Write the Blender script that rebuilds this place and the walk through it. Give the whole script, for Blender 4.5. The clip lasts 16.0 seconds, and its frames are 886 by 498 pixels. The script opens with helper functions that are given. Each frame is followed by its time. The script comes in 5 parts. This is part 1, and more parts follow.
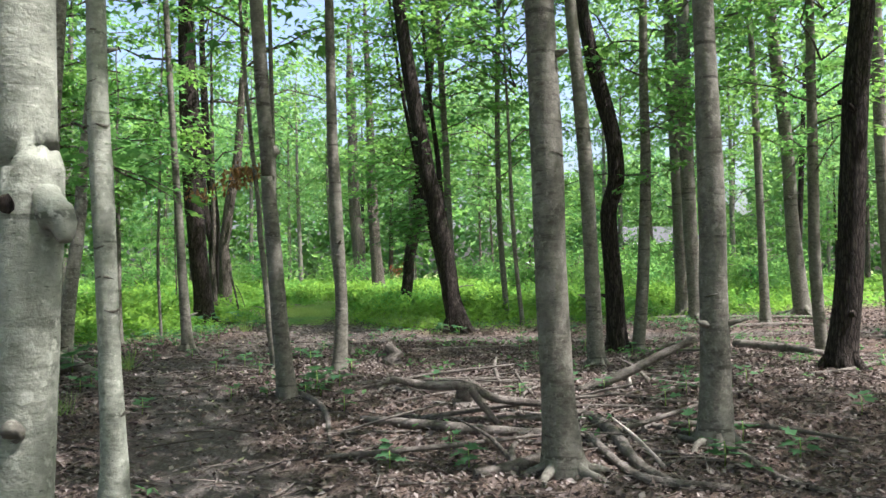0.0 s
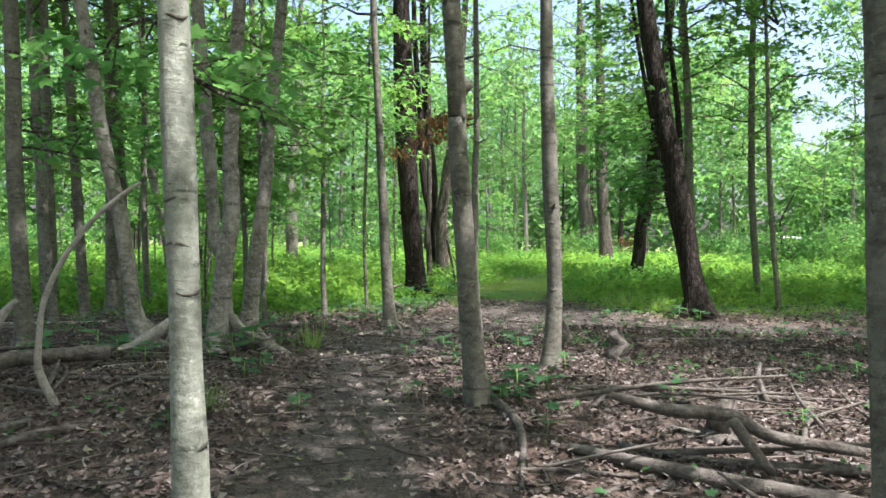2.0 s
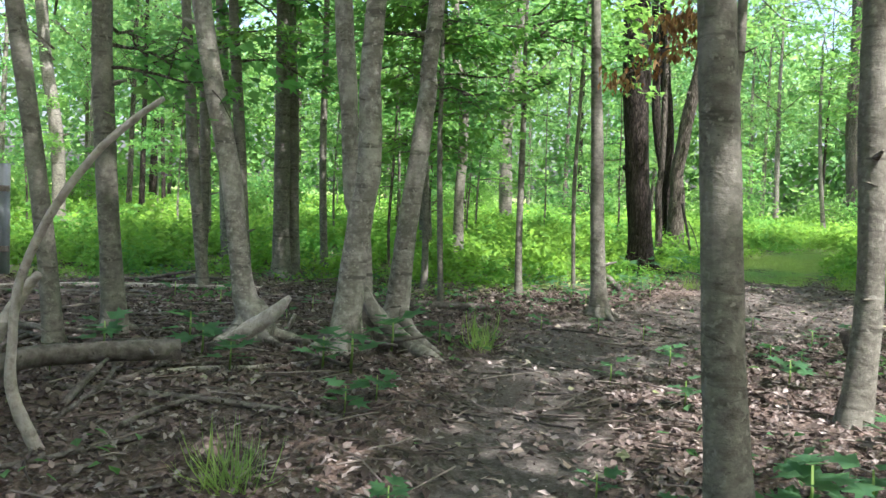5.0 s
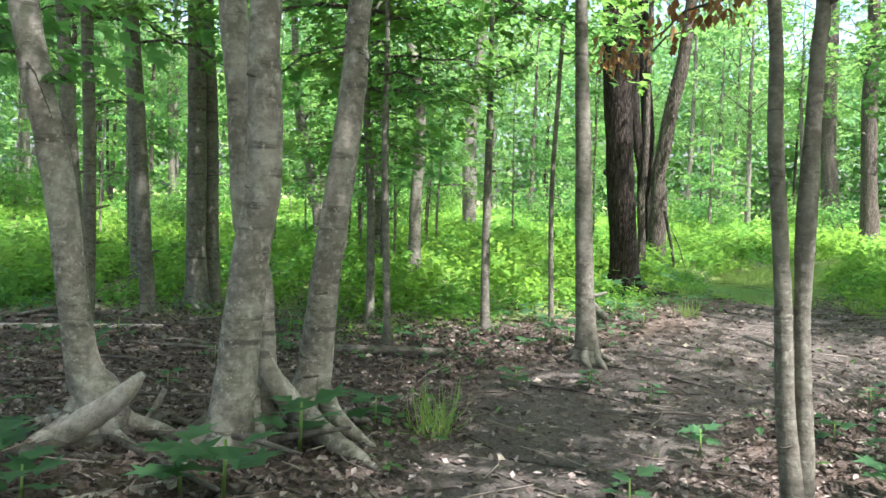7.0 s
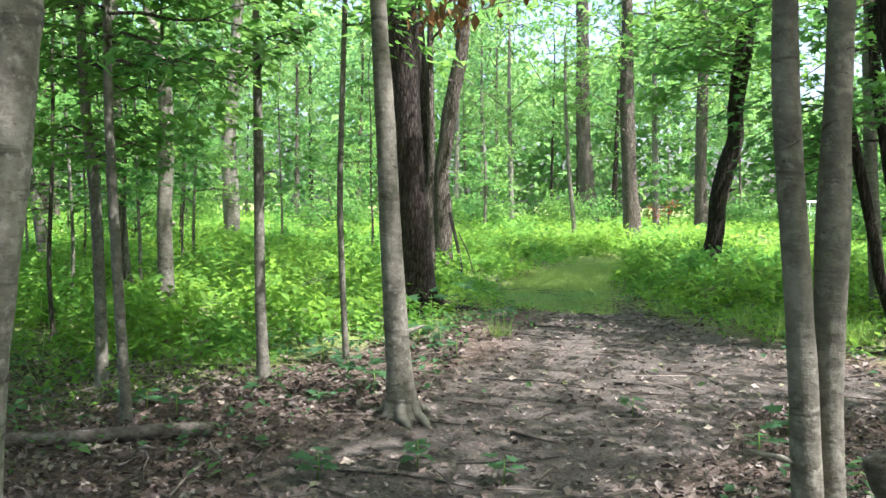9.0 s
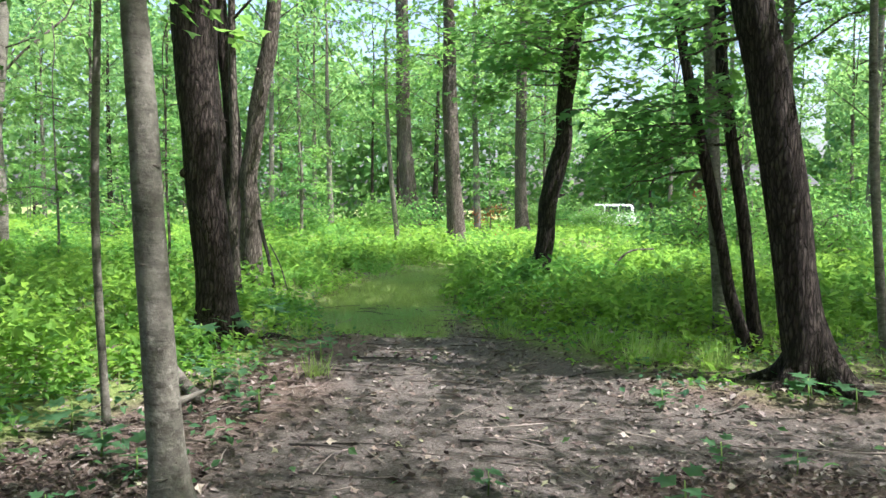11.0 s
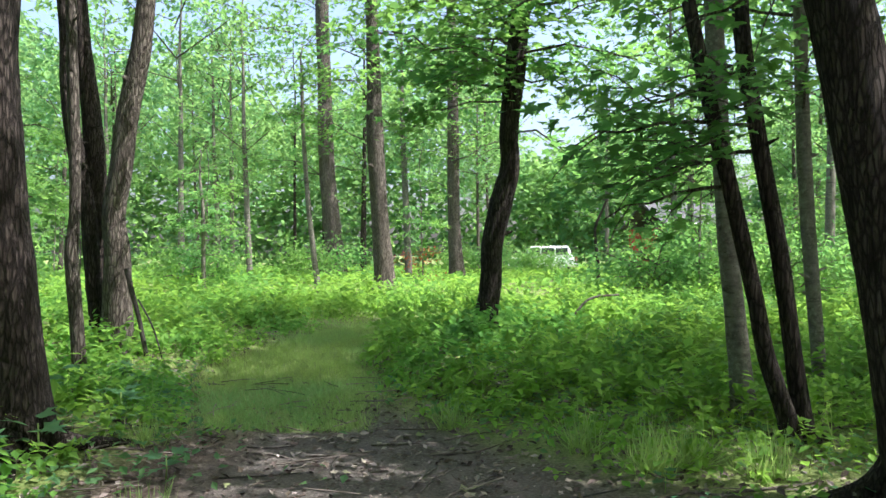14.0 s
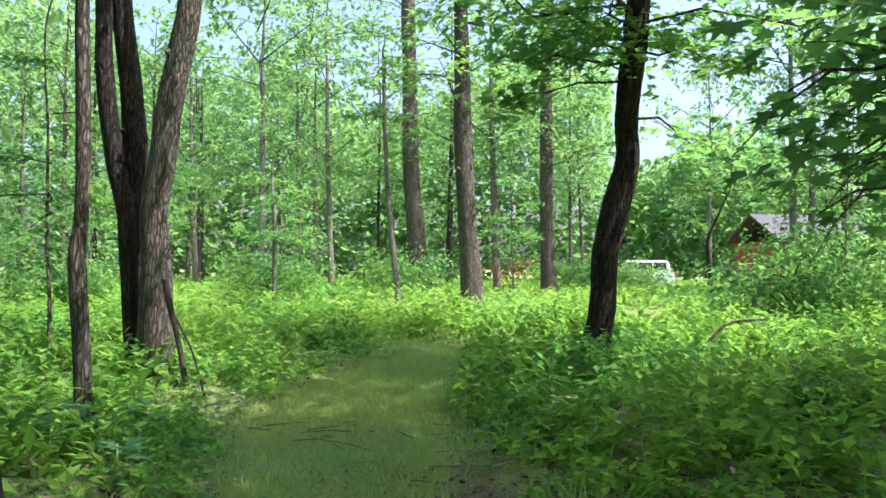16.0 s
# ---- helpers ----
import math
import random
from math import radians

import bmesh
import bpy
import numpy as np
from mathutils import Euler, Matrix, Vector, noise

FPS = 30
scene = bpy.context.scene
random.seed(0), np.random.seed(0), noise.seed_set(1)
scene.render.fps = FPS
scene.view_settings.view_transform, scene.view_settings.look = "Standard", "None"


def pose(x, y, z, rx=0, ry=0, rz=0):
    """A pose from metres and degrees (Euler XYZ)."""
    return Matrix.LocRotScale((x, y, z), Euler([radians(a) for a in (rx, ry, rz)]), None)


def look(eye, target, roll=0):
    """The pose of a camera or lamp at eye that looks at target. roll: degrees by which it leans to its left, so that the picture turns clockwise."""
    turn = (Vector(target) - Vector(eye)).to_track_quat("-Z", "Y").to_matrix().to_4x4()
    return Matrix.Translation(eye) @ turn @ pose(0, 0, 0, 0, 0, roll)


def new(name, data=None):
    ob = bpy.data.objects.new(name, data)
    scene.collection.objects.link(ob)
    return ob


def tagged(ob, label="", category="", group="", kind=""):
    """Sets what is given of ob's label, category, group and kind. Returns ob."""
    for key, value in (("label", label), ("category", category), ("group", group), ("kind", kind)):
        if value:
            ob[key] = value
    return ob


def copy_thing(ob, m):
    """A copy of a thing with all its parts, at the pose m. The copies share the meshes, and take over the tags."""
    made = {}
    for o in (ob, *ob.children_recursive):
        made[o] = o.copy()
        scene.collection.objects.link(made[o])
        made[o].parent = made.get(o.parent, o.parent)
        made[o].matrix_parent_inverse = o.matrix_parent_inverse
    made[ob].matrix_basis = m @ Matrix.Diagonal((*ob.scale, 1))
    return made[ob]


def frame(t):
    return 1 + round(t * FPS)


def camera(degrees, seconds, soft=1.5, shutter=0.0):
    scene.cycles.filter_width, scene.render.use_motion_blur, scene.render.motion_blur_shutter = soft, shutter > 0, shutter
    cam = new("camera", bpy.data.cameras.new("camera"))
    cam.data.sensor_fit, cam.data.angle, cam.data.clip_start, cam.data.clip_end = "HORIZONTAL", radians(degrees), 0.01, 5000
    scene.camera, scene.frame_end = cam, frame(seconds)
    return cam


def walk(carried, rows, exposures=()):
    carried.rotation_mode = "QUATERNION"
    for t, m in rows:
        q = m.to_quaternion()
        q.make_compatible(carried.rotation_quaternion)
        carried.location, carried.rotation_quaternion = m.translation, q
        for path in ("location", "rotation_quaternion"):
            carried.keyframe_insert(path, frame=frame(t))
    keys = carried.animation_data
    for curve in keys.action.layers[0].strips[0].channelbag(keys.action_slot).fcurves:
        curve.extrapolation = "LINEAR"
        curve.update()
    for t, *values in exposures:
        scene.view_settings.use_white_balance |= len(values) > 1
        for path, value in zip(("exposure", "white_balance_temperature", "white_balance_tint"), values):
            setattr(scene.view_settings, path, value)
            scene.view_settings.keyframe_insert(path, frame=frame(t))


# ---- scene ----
cam = camera(57.1, 16.0, soft=1.5)
EXPOSURE = 1.95
METRES, EYE, TILT, LEAN, TURN = 16.1, 1.5, 0.0, 0.0, 0.0
ROWS = [
    (0.0, 0.0, 0.0, 0.0, 0.01, 1.69, 0.43),
    (0.5, -0.0024, 0.0316, -0.0014, 2.79, 1.36, 0.22),
    (1.0, -0.0033, 0.0604, -0.0008, 6.88, 0.84, -0.05),
    (1.5, -0.0003, 0.0927, 0.0006, 11.72, 0.24, -0.32),
    (2.0, -0.0062, 0.1278, 0.0005, 15.99, -0.41, -0.78),
    (2.5, -0.0087, 0.1588, 0.0016, 20.77, -0.82, -1.14),
    (3.0, -0.0146, 0.192, 0.0028, 24.83, -1.61, -1.36),
    (3.5, -0.0287, 0.2196, 0.0034, 27.99, -2.4, -1.64),
    (4.0, -0.0345, 0.249, 0.0029, 30.8, -3.0, -2.02),
    (6.5, -0.1067, 0.399, 0.0087, 32.35, -4.28, -2.69),
    (7.0, -0.119, 0.4274, 0.0111, 29.57, -3.59, -2.4),
    (7.5, -0.1366, 0.4508, 0.0119, 25.93, -2.98, -2.09),
    (8.0, -0.1528, 0.4771, 0.0142, 21.79, -2.56, -1.76),
    (8.5, -0.1641, 0.5065, 0.0144, 17.56, -2.63, -1.24),
    (9.0, -0.1786, 0.5342, 0.0154, 13.03, -3.11, -0.76),
    (9.5, -0.1846, 0.557, 0.0183, 9.28, -3.57, -0.42),
    (10.0, -0.1873, 0.5829, 0.0194, 6.2, -3.81, -0.33),
    (12.5, -0.1946, 0.7164, 0.0211, -4.77, -0.37, -0.75),
    (13.0, -0.1914, 0.7465, 0.0194, -5.09, -0.13, -0.36),
    (13.5, -0.1906, 0.78, 0.0183, -5.19, 0.05, -0.03),
    (14.0, -0.1846, 0.8145, 0.0167, -4.42, 0.41, 0.18),
    (14.5, -0.1842, 0.8509, 0.0152, -3.42, 0.65, 0.24),
    (15.0, -0.1847, 0.8865, 0.0158, -2.56, 1.16, 0.14),
    (15.5, -0.1822, 0.9204, 0.0171, -0.31, 1.88, -0.18),
    (16.0, -0.1872, 0.9547, 0.0151, 1.59, 1.36, -0.44),
]
walk(cam, [(t, pose(0, 0, EYE, TILT, LEAN, TURN) @ pose(METRES * x, METRES * y, METRES * z, 90 + pitch, roll, yaw)) for t, x, y, z, yaw, pitch, roll in ROWS],
     [(0.0, EXPOSURE - 0.32, 5900, 16), (2.0, EXPOSURE - 0.12, 5900, 16), (4.0, EXPOSURE, 5900, 16), (6.5, EXPOSURE + 0.4, 5900, 16), (10.0, EXPOSURE + 0.1, 5900, 16), (12.5, EXPOSURE - 0.22, 5900, 16), (16.0, EXPOSURE - 0.18, 5900, 16)])

SKY, SUN = 0.12, 3.5
SUN_ELEVATION, SUN_AZIMUTH = 62.0, 108.0   # degrees; azimuth east of north (+y)

world = bpy.data.worlds.new("world")
scene.world = world
world.use_nodes = True
wn = world.node_tree
sky = wn.nodes.new("ShaderNodeTexSky")
sky.sky_type = "NISHITA"
sky.sun_disc = False
sky.sun_elevation = radians(SUN_ELEVATION)
sky.sun_rotation = radians(SUN_AZIMUTH)
sky.dust_density = 5.0
sky.air_density = 1.0
sky.ozone_density = 0.3
wn.links.new(sky.outputs[0], wn.nodes["Background"].inputs[0])
wn.nodes["Background"].inputs[1].default_value = SKY
sun = new("sun", bpy.data.lights.new("sun", "SUN"))
sun.data.energy = SUN
sun.data.angle = radians(0.6)
sun.data.color = (1.0, 0.95, 0.86)
se, sa = radians(SUN_ELEVATION), radians(SUN_AZIMUTH)
sun.matrix_world = look((0, 0, 0), (-math.sin(sa) * math.cos(se), -math.cos(sa) * math.cos(se), -math.sin(se)))

# ---- materials ----

def mat_base(name, rough=0.8, spec=0.3):
    m = bpy.data.materials.new(name)
    m.use_nodes = True
    nt = m.node_tree
    b = nt.nodes["Principled BSDF"]
    b.inputs["Roughness"].default_value = rough
    b.inputs["Specular IOR Level"].default_value = spec
    return m, nt, b


def node(nt, kind, **settings):
    n = nt.nodes.new(kind)
    for k, v in settings.items():
        n.inputs[k].default_value = v
    return n


def ramp(nt, fac, stops):
    r = nt.nodes.new("ShaderNodeValToRGB")
    e = r.color_ramp.elements
    while len(e) < len(stops):
        e.new(0.5)
    for i, (p, c) in enumerate(stops):
        e[i].position, e[i].color = p, (*c, 1)
    nt.links.new(fac, r.inputs[0])
    return r.outputs[0]


def mix(nt, fac, a, b, mode="MIX"):
    n = nt.nodes.new("ShaderNodeMix")
    n.data_type, n.blend_type = "RGBA", mode
    for sock, v in ((n.inputs[0], fac), (n.inputs[6], a), (n.inputs[7], b)):
        if isinstance(v, (int, float)):
            sock.default_value = v
        elif isinstance(v, tuple):
            sock.default_value = (*v, 1)
        else:
            nt.links.new(v, sock)
    return n.outputs[2]


def coords(nt, scale):
    tc = nt.nodes.new("ShaderNodeTexCoord")
    mp = nt.nodes.new("ShaderNodeMapping")
    mp.inputs["Scale"].default_value = scale
    nt.links.new(tc.outputs["Object"], mp.inputs[0])
    return mp.outputs[0]


def noise_tex(nt, vec, scale, detail=4, rough=0.6):
    n = node(nt, "ShaderNodeTexNoise", Scale=scale, Detail=detail, Roughness=rough)
    nt.links.new(vec, n.inputs["Vector"])
    return n.outputs[0]


def bump(nt, b, height, strength, distance):
    n = node(nt, "ShaderNodeBump", Strength=strength, Distance=distance)
    nt.links.new(height, n.inputs["Height"])
    nt.links.new(n.outputs[0], b.inputs["Normal"])


def bark(name, dark, mid, light, ridged, blotch, lying=False, mottle=0.45):
    """Bark: ridged = vertical furrows, otherwise smooth with level scars and pale lichen blotches."""
    m, nt, b = mat_base(name, 0.9, 0.15)
    stretch = (1, 1, 1) if lying else (1, 1, 0.12) if ridged else (1, 1, 1.6)
    n1 = noise_tex(nt, coords(nt, stretch), 14 if lying else 24 if ridged else 14, 7, 0.7)
    n2 = noise_tex(nt, coords(nt, (1, 1, 0.5)), 3.2, 5, 0.6)
    n3 = noise_tex(nt, coords(nt, (1, 1, 1) if lying else (1, 1, 3.0)), 30, 3, 0.6)
    col = ramp(nt, n1, [(0.28, dark), (0.48, mid), (0.74, light)])
    spots = ramp(nt, n2, [(0.47, (0, 0, 0)), (0.6, (blotch, blotch, blotch))])
    col = mix(nt, spots, col, light)
    scars = ramp(nt, n3, [(0.27, (0.9, 0.9, 0.9)), (0.37, (0, 0, 0))])
    col = mix(nt, scars, col, dark)
    if lying:
        height = n1
    elif ridged:
        plates = node(nt, "ShaderNodeTexVoronoi", Scale=30.0)
        plates.feature = "DISTANCE_TO_EDGE"
        warp = nt.nodes.new("ShaderNodeVectorMath")
        warp.operation = "MULTIPLY_ADD"
        nt.links.new(mix(nt, 1.0, n1, n1), warp.inputs[0])
        warp.inputs[1].default_value = (0.05, 0.05, 0.05)
        nt.links.new(coords(nt, (1, 1, 0.2)), warp.inputs[2])
        nt.links.new(warp.outputs[0], plates.inputs["Vector"])
        crack = ramp(nt, plates.outputs["Distance"], [(0.02, (0, 0, 0)), (0.22, (1, 1, 1))])
        col = mix(nt, ramp(nt, plates.outputs["Distance"], [(0.0, (0.85, 0.85, 0.85)), (0.16, (0, 0, 0))]), col, dark)
        height = mix(nt, 0.7, n1, crack)
    else:
        rings = noise_tex(nt, coords(nt, (0.9, 0.9, 6.5)), 1.6, 4, 0.55)
        band = ramp(nt, rings, [(0.36, (0.8, 0.8, 0.8)), (0.42, (0, 0, 0))])
        col = mix(nt, band, col, dark)
        lichen = ramp(nt, noise_tex(nt, coords(nt, (1, 1, 1)), 26, 4), [(0.56, (0, 0, 0)), (0.64, (0.9, 0.9, 0.9))])
        col = mix(nt, lichen, col, light)
        patch = noise_tex(nt, coords(nt, (1, 1, 0.8)), 9.0, 6, 0.65)
        col = mix(nt, ramp(nt, patch, [(0.40, (mottle, mottle, mottle)), (0.53, (0, 0, 0))]), col, tuple(0.45 * p + 0.55 * q for p, q in zip(mid, dark)))
        height = mix(nt, 0.4, mix(nt, 0.5, n1, rings), patch)
    nt.links.new(col, b.inputs["Base Color"])
    bump(nt, b, height, 1.0, 0.035 if ridged else 0.025)
    return m


def foliage(name, dark, light, through_colour, share=0.5, rough=0.45):
    """Leaves: each differs in tone; light shines through them."""
    m, nt, b = mat_base(name, rough, 0.1)
    info = nt.nodes.new("ShaderNodeNewGeometry")
    col = ramp(nt, info.outputs["Random Per Island"], [(0.0, dark), (0.65, tuple((p + q) / 2 for p, q in zip(dark, light))), (1.0, light)])
    patch = noise_tex(nt, coords(nt, (1, 1, 1)), 0.5, 3)
    col = mix(nt, ramp(nt, patch, [(0.35, (0, 0, 0)), (0.7, (0.45, 0.45, 0.45))]), col, light)
    broad = noise_tex(nt, coords(nt, (1, 1, 0.3)), 0.33, 3)
    kinds = ramp(nt, broad, [(0.36, (0.74, 0.88, 1.05)), (0.54, (1.08, 1.0, 0.9))])
    col = mix(nt, 1.0, col, kinds, "MULTIPLY")
    nt.links.new(col, b.inputs["Base Color"])
    tr = nt.nodes.new("ShaderNodeBsdfTranslucent")
    nt.links.new(mix(nt, 1.0, through_colour, kinds, "MULTIPLY"), tr.inputs[0])
    ms = nt.nodes.new("ShaderNodeMixShader")
    ms.inputs[0].default_value = share
    nt.links.new(b.outputs[0], ms.inputs[1])
    nt.links.new(tr.outputs[0], ms.inputs[2])
    nt.links.new(ms.outputs[0], nt.nodes["Material Output"].inputs[0])
    return m


def speckled(name, tones, rough=0.9):
    """Loose dry pieces, each of its own tone."""
    m, nt, b = mat_base(name, rough, 0.2)
    info = nt.nodes.new("ShaderNodeNewGeometry")
    k = len(tones) - 1
    col = ramp(nt, info.outputs["Random Per Island"], [(i / k, c) for i, c in enumerate(tones)])
    n = noise_tex(nt, coords(nt, (1, 1, 1)), 40, 3)
    col = mix(nt, 0.35, col, ramp(nt, n, [(0.3, (0.35, 0.35, 0.35)), (0.7, (1, 1, 1))]), "MULTIPLY")
    nt.links.new(col, b.inputs["Base Color"])
    return m


def plain(name, colour, rough=0.6, metal=0.0, vary=0.25, scale=6):
    m, nt, b = mat_base(name, rough, 0.4)
    n = noise_tex(nt, coords(nt, (1, 1, 1)), scale, 4)
    lo = tuple(c * (1 - vary) for c in colour)
    nt.links.new(ramp(nt, n, [(0.3, lo), (0.7, colour)]), b.inputs["Base Color"])
    b.inputs["Metallic"].default_value = metal
    return m


def ground_material():
    m, nt, b = mat_base("forest_floor", 0.95, 0.1)
    c = coords(nt, (1, 1, 1))
    fine, mid, big = noise_tex(nt, c, 38, 6, 0.7), noise_tex(nt, c, 7, 5), noise_tex(nt, c, 0.9, 4)
    soil = ramp(nt, fine, [(0.3, (0.042, 0.034, 0.029)), (0.52, (0.108, 0.094, 0.082)), (0.75, (0.225, 0.2, 0.178))])
    soil = mix(nt, ramp(nt, mid, [(0.4, (0, 0, 0)), (0.75, (0.6, 0.6, 0.6))]), soil, (0.14, 0.122, 0.107))
    duff = ramp(nt, fine, [(0.3, (0.04, 0.028, 0.022)), (0.5, (0.122, 0.092, 0.074)), (0.72, (0.265, 0.21, 0.178))])
    duff = mix(nt, ramp(nt, big, [(0.4, (0, 0, 0)), (0.7, (0.5, 0.5, 0.5))]), duff, (0.16, 0.105, 0.082))
    turf = ramp(nt, fine, [(0.3, (0.09, 0.13, 0.035)), (0.7, (0.25, 0.31, 0.10))])
    turf = mix(nt, ramp(nt, mid, [(0.55, (0, 0, 0)), (0.75, (0.7, 0.7, 0.7))]), turf, (0.25, 0.235, 0.11))
    dirt = nt.nodes.new("ShaderNodeAttribute")
    dirt.attribute_name = "dirt"
    grass = nt.nodes.new("ShaderNodeAttribute")
    grass.attribute_name = "grass"
    col = mix(nt, dirt.outputs["Fac"], duff, soil)
    col = mix(nt, grass.outputs["Fac"], col, turf)
    nt.links.new(col, b.inputs["Base Color"])
    bump(nt, b, mix(nt, 0.4, fine, mid), 1.0, 0.05)
    return m


BARK = {
    "pale": bark("pale_smooth_bark", (0.075, 0.078, 0.06), (0.23, 0.237, 0.19), (0.39, 0.395, 0.325), False, 0.6),
    "grey": bark("grey_bark", (0.05, 0.045, 0.036), (0.145, 0.133, 0.108), (0.25, 0.238, 0.195), False, 0.4),
    "mottled": bark("mottled_bark", (0.075, 0.066, 0.056), (0.23, 0.205, 0.172), (0.46, 0.42, 0.365), False, 0.6, mottle=0.6),
    "scar": bark("bark_scar", (0.035, 0.03, 0.025), (0.10, 0.09, 0.072), (0.19, 0.175, 0.14), False, 0.2),
    "brown": bark("brown_bark", (0.045, 0.037, 0.03), (0.15, 0.127, 0.104), (0.27, 0.235, 0.195), True, 0.25),
    "dark": bark("dark_furrowed_bark", (0.012, 0.0095, 0.008), (0.048, 0.038, 0.031), (0.135, 0.11, 0.092), True, 0.1),
}
DEAD = {
    "dead": bark("dead_wood", (0.045, 0.037, 0.031), (0.12, 0.102, 0.086), (0.25, 0.222, 0.195), True, 0.3, True),
    "pale": bark("bleached_dead_wood", (0.17, 0.14, 0.115), (0.40, 0.345, 0.30), (0.60, 0.54, 0.48), True, 0.4, True),
    "mossy": bark("mossy_dead_wood", (0.035, 0.04, 0.018), (0.09, 0.10, 0.04), (0.16, 0.17, 0.07), False, 0.4),
    "dark": bark("dark_dead_wood", (0.02, 0.018, 0.016), (0.05, 0.045, 0.04), (0.09, 0.08, 0.07), True, 0.2, True),
}
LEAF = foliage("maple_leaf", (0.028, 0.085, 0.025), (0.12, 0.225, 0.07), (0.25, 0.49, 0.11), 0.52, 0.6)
# paler, bluer copy of LEAF: haze of distance put into the leaf colour
LEAF_HAZED = foliage("hazed_far_leaf", (0.035, 0.10, 0.04), (0.15, 0.265, 0.105), (0.30, 0.54, 0.17), 0.52, 0.6)
HERB = foliage("undergrowth_leaf", (0.02, 0.075, 0.018), (0.17, 0.32, 0.06), (0.33, 0.6, 0.09), 0.45, 0.65)
SEEDLING = foliage("seedling_leaf", (0.025, 0.075, 0.035), (0.11, 0.21, 0.085), (0.18, 0.38, 0.12), 0.4, 0.55)
GRASS = foliage("grass_blade", (0.12, 0.20, 0.05), (0.30, 0.40, 0.13), (0.38, 0.58, 0.16), 0.42, 0.65)
DRY = speckled("dry_leaf", [(0.045, 0.032, 0.028), (0.1, 0.076, 0.066), (0.135, 0.104, 0.088), (0.18, 0.143, 0.124), (0.33, 0.28, 0.255)])
DRY_PALE = speckled("pale_dry_leaf", [(0.10, 0.075, 0.06), (0.24, 0.19, 0.15), (0.36, 0.31, 0.25), (0.17, 0.20, 0.08)])
DRY_ORANGE = speckled("withered_leaf", [(0.20, 0.09, 0.03), (0.34, 0.18, 0.07), (0.42, 0.27, 0.13)])
TWIG = speckled("twig_wood", [(0.06, 0.045, 0.036), (0.13, 0.105, 0.09), (0.27, 0.23, 0.20)])
GROUND = ground_material()

# ---- plan ----

# height of the ground along the walk: y, z
RISE = [(-400, 0.0), (4, 0.0), (6, 0.03), (7, 0.10), (8, 0.19), (9.5, 0.21), (11.5, 0.15), (14, 0.12), (16, 0.16), (18, 0.2), (20, 0.22), (23, 0.26), (26, 0.4), (38, 0.64), (60, 0.55), (800, 0.55)]
# dirt trail: y, centre x, half width
TRAIL = [(-30, 1, 0.8), (-6, 0.2, 0.7), (0, -0.4, 0.7), (3.03, -0.91, 0.71), (5.41, -1.43, 0.72), (7.11, -2.26, 0.59), (8.92, -2.87, 0.51), (10.76, -3.64, 0.62), (12.9, -3.88, 1.08), (14.9, -3.39, 1.37), (16.31, -2.72, 1.54), (18.01, -2.72, 1.41), (19.64, -3.18, 1.02), (20.83, -3.47, 0.7), (21.82, -3.57, 0.38)]
# mown grass trail: y, centre x, half width
LAWN = [(20.4, -3.85, 0.75), (21.2, -3.92, 0.93), (22.8, -4.08, 1.06), (24, -4.06, 1.06), (25.3, -3.95, 0.95), (26.8, -3.6, 0.75), (28, -3.1, 0.7), (29.2, -2.2, 0.8), (30.2, -0.9, 0.8), (31, 1.5, 0.9)]
# side trail that leaves eastwards: x, centre y, half width
SIDE = [(-2.52, 16.79, 1.0), (-0.11, 16.02, 0.8), (2.76, 16.11, 0.7), (7.45, 16.95, 0.6), (14.88, 18.2, 0.5)]
# y beyond which the undergrowth begins, by x
EDGE = [(-60, 4), (-15, 9), (-11.53, 10.75), (-10.4, 13.25), (-9.7, 14.09), (-6.83, 14.09), (-5.81, 16.17), (-5.0, 18.84), (-4.54, 20.12), (-3.1, 20.9), (-2.94, 20.98), (-2.35, 19.58), (-1.89, 18.92), (-1.49, 18.39), (-0.87, 18.02), (-0.19, 17.83), (2.2, 18.6), (5, 20.2), (9, 22.5), (15, 26), (60, 32)]


def table(rows, at, col):
    a = np.array(rows, dtype=float)
    return np.interp(at, a[:, 0], a[:, col])


def wobble(x, y, s=1.0):
    return (np.sin(1.9 * x * s + 0.7) * np.cos(2.3 * y * s + 1.1) + 0.6 * np.sin(4.7 * x * s + 2.0 * y * s) + 0.4 * np.cos(9.1 * y * s - 7.3 * x * s)) / 2


def dirt_at(x, y):
    d = np.abs(x - table(TRAIL, y, 1)) - table(TRAIL, y, 2) + 0.22 * wobble(x, y)
    d = np.where(y > 21.8, 9, d)
    e = np.abs(y - table(SIDE, x, 1)) - table(SIDE, x, 2) + 0.25 * wobble(x, y)
    e = np.where((x < -2.5) | (x > 16), 9, e)
    return np.clip(0.5 - np.minimum(d, e) / 0.45, 0, 1)


def lawn_at(x, y):
    d = np.abs(x - table(LAWN, y, 1)) - table(LAWN, y, 2) + 0.15 * wobble(x, y)
    d = np.where((y < 20.3) | (y > 31), 9, d)
    return np.clip(0.5 - d / 0.3, 0, 1)


def green_at(x, y):
    d = y - table(EDGE, x, 1) + 0.5 * wobble(x, y, 0.6)
    return np.clip(0.5 + d / 1.6, 0, 1) * (1 - lawn_at(x, y)) * (1 - dirt_at(x, y))


def ground_z(x, y):
    x, y = np.asarray(x, dtype=float), np.asarray(y, dtype=float)
    z = table(RISE, y, 1) + 0.05 * (1 - np.maximum(dirt_at(x, y), lawn_at(x, y)))
    return z + (0.025 * wobble(x, y, 0.5) + 0.012 * wobble(x, y, 2.1)) * (1 - 0.6 * dirt_at(x, y))


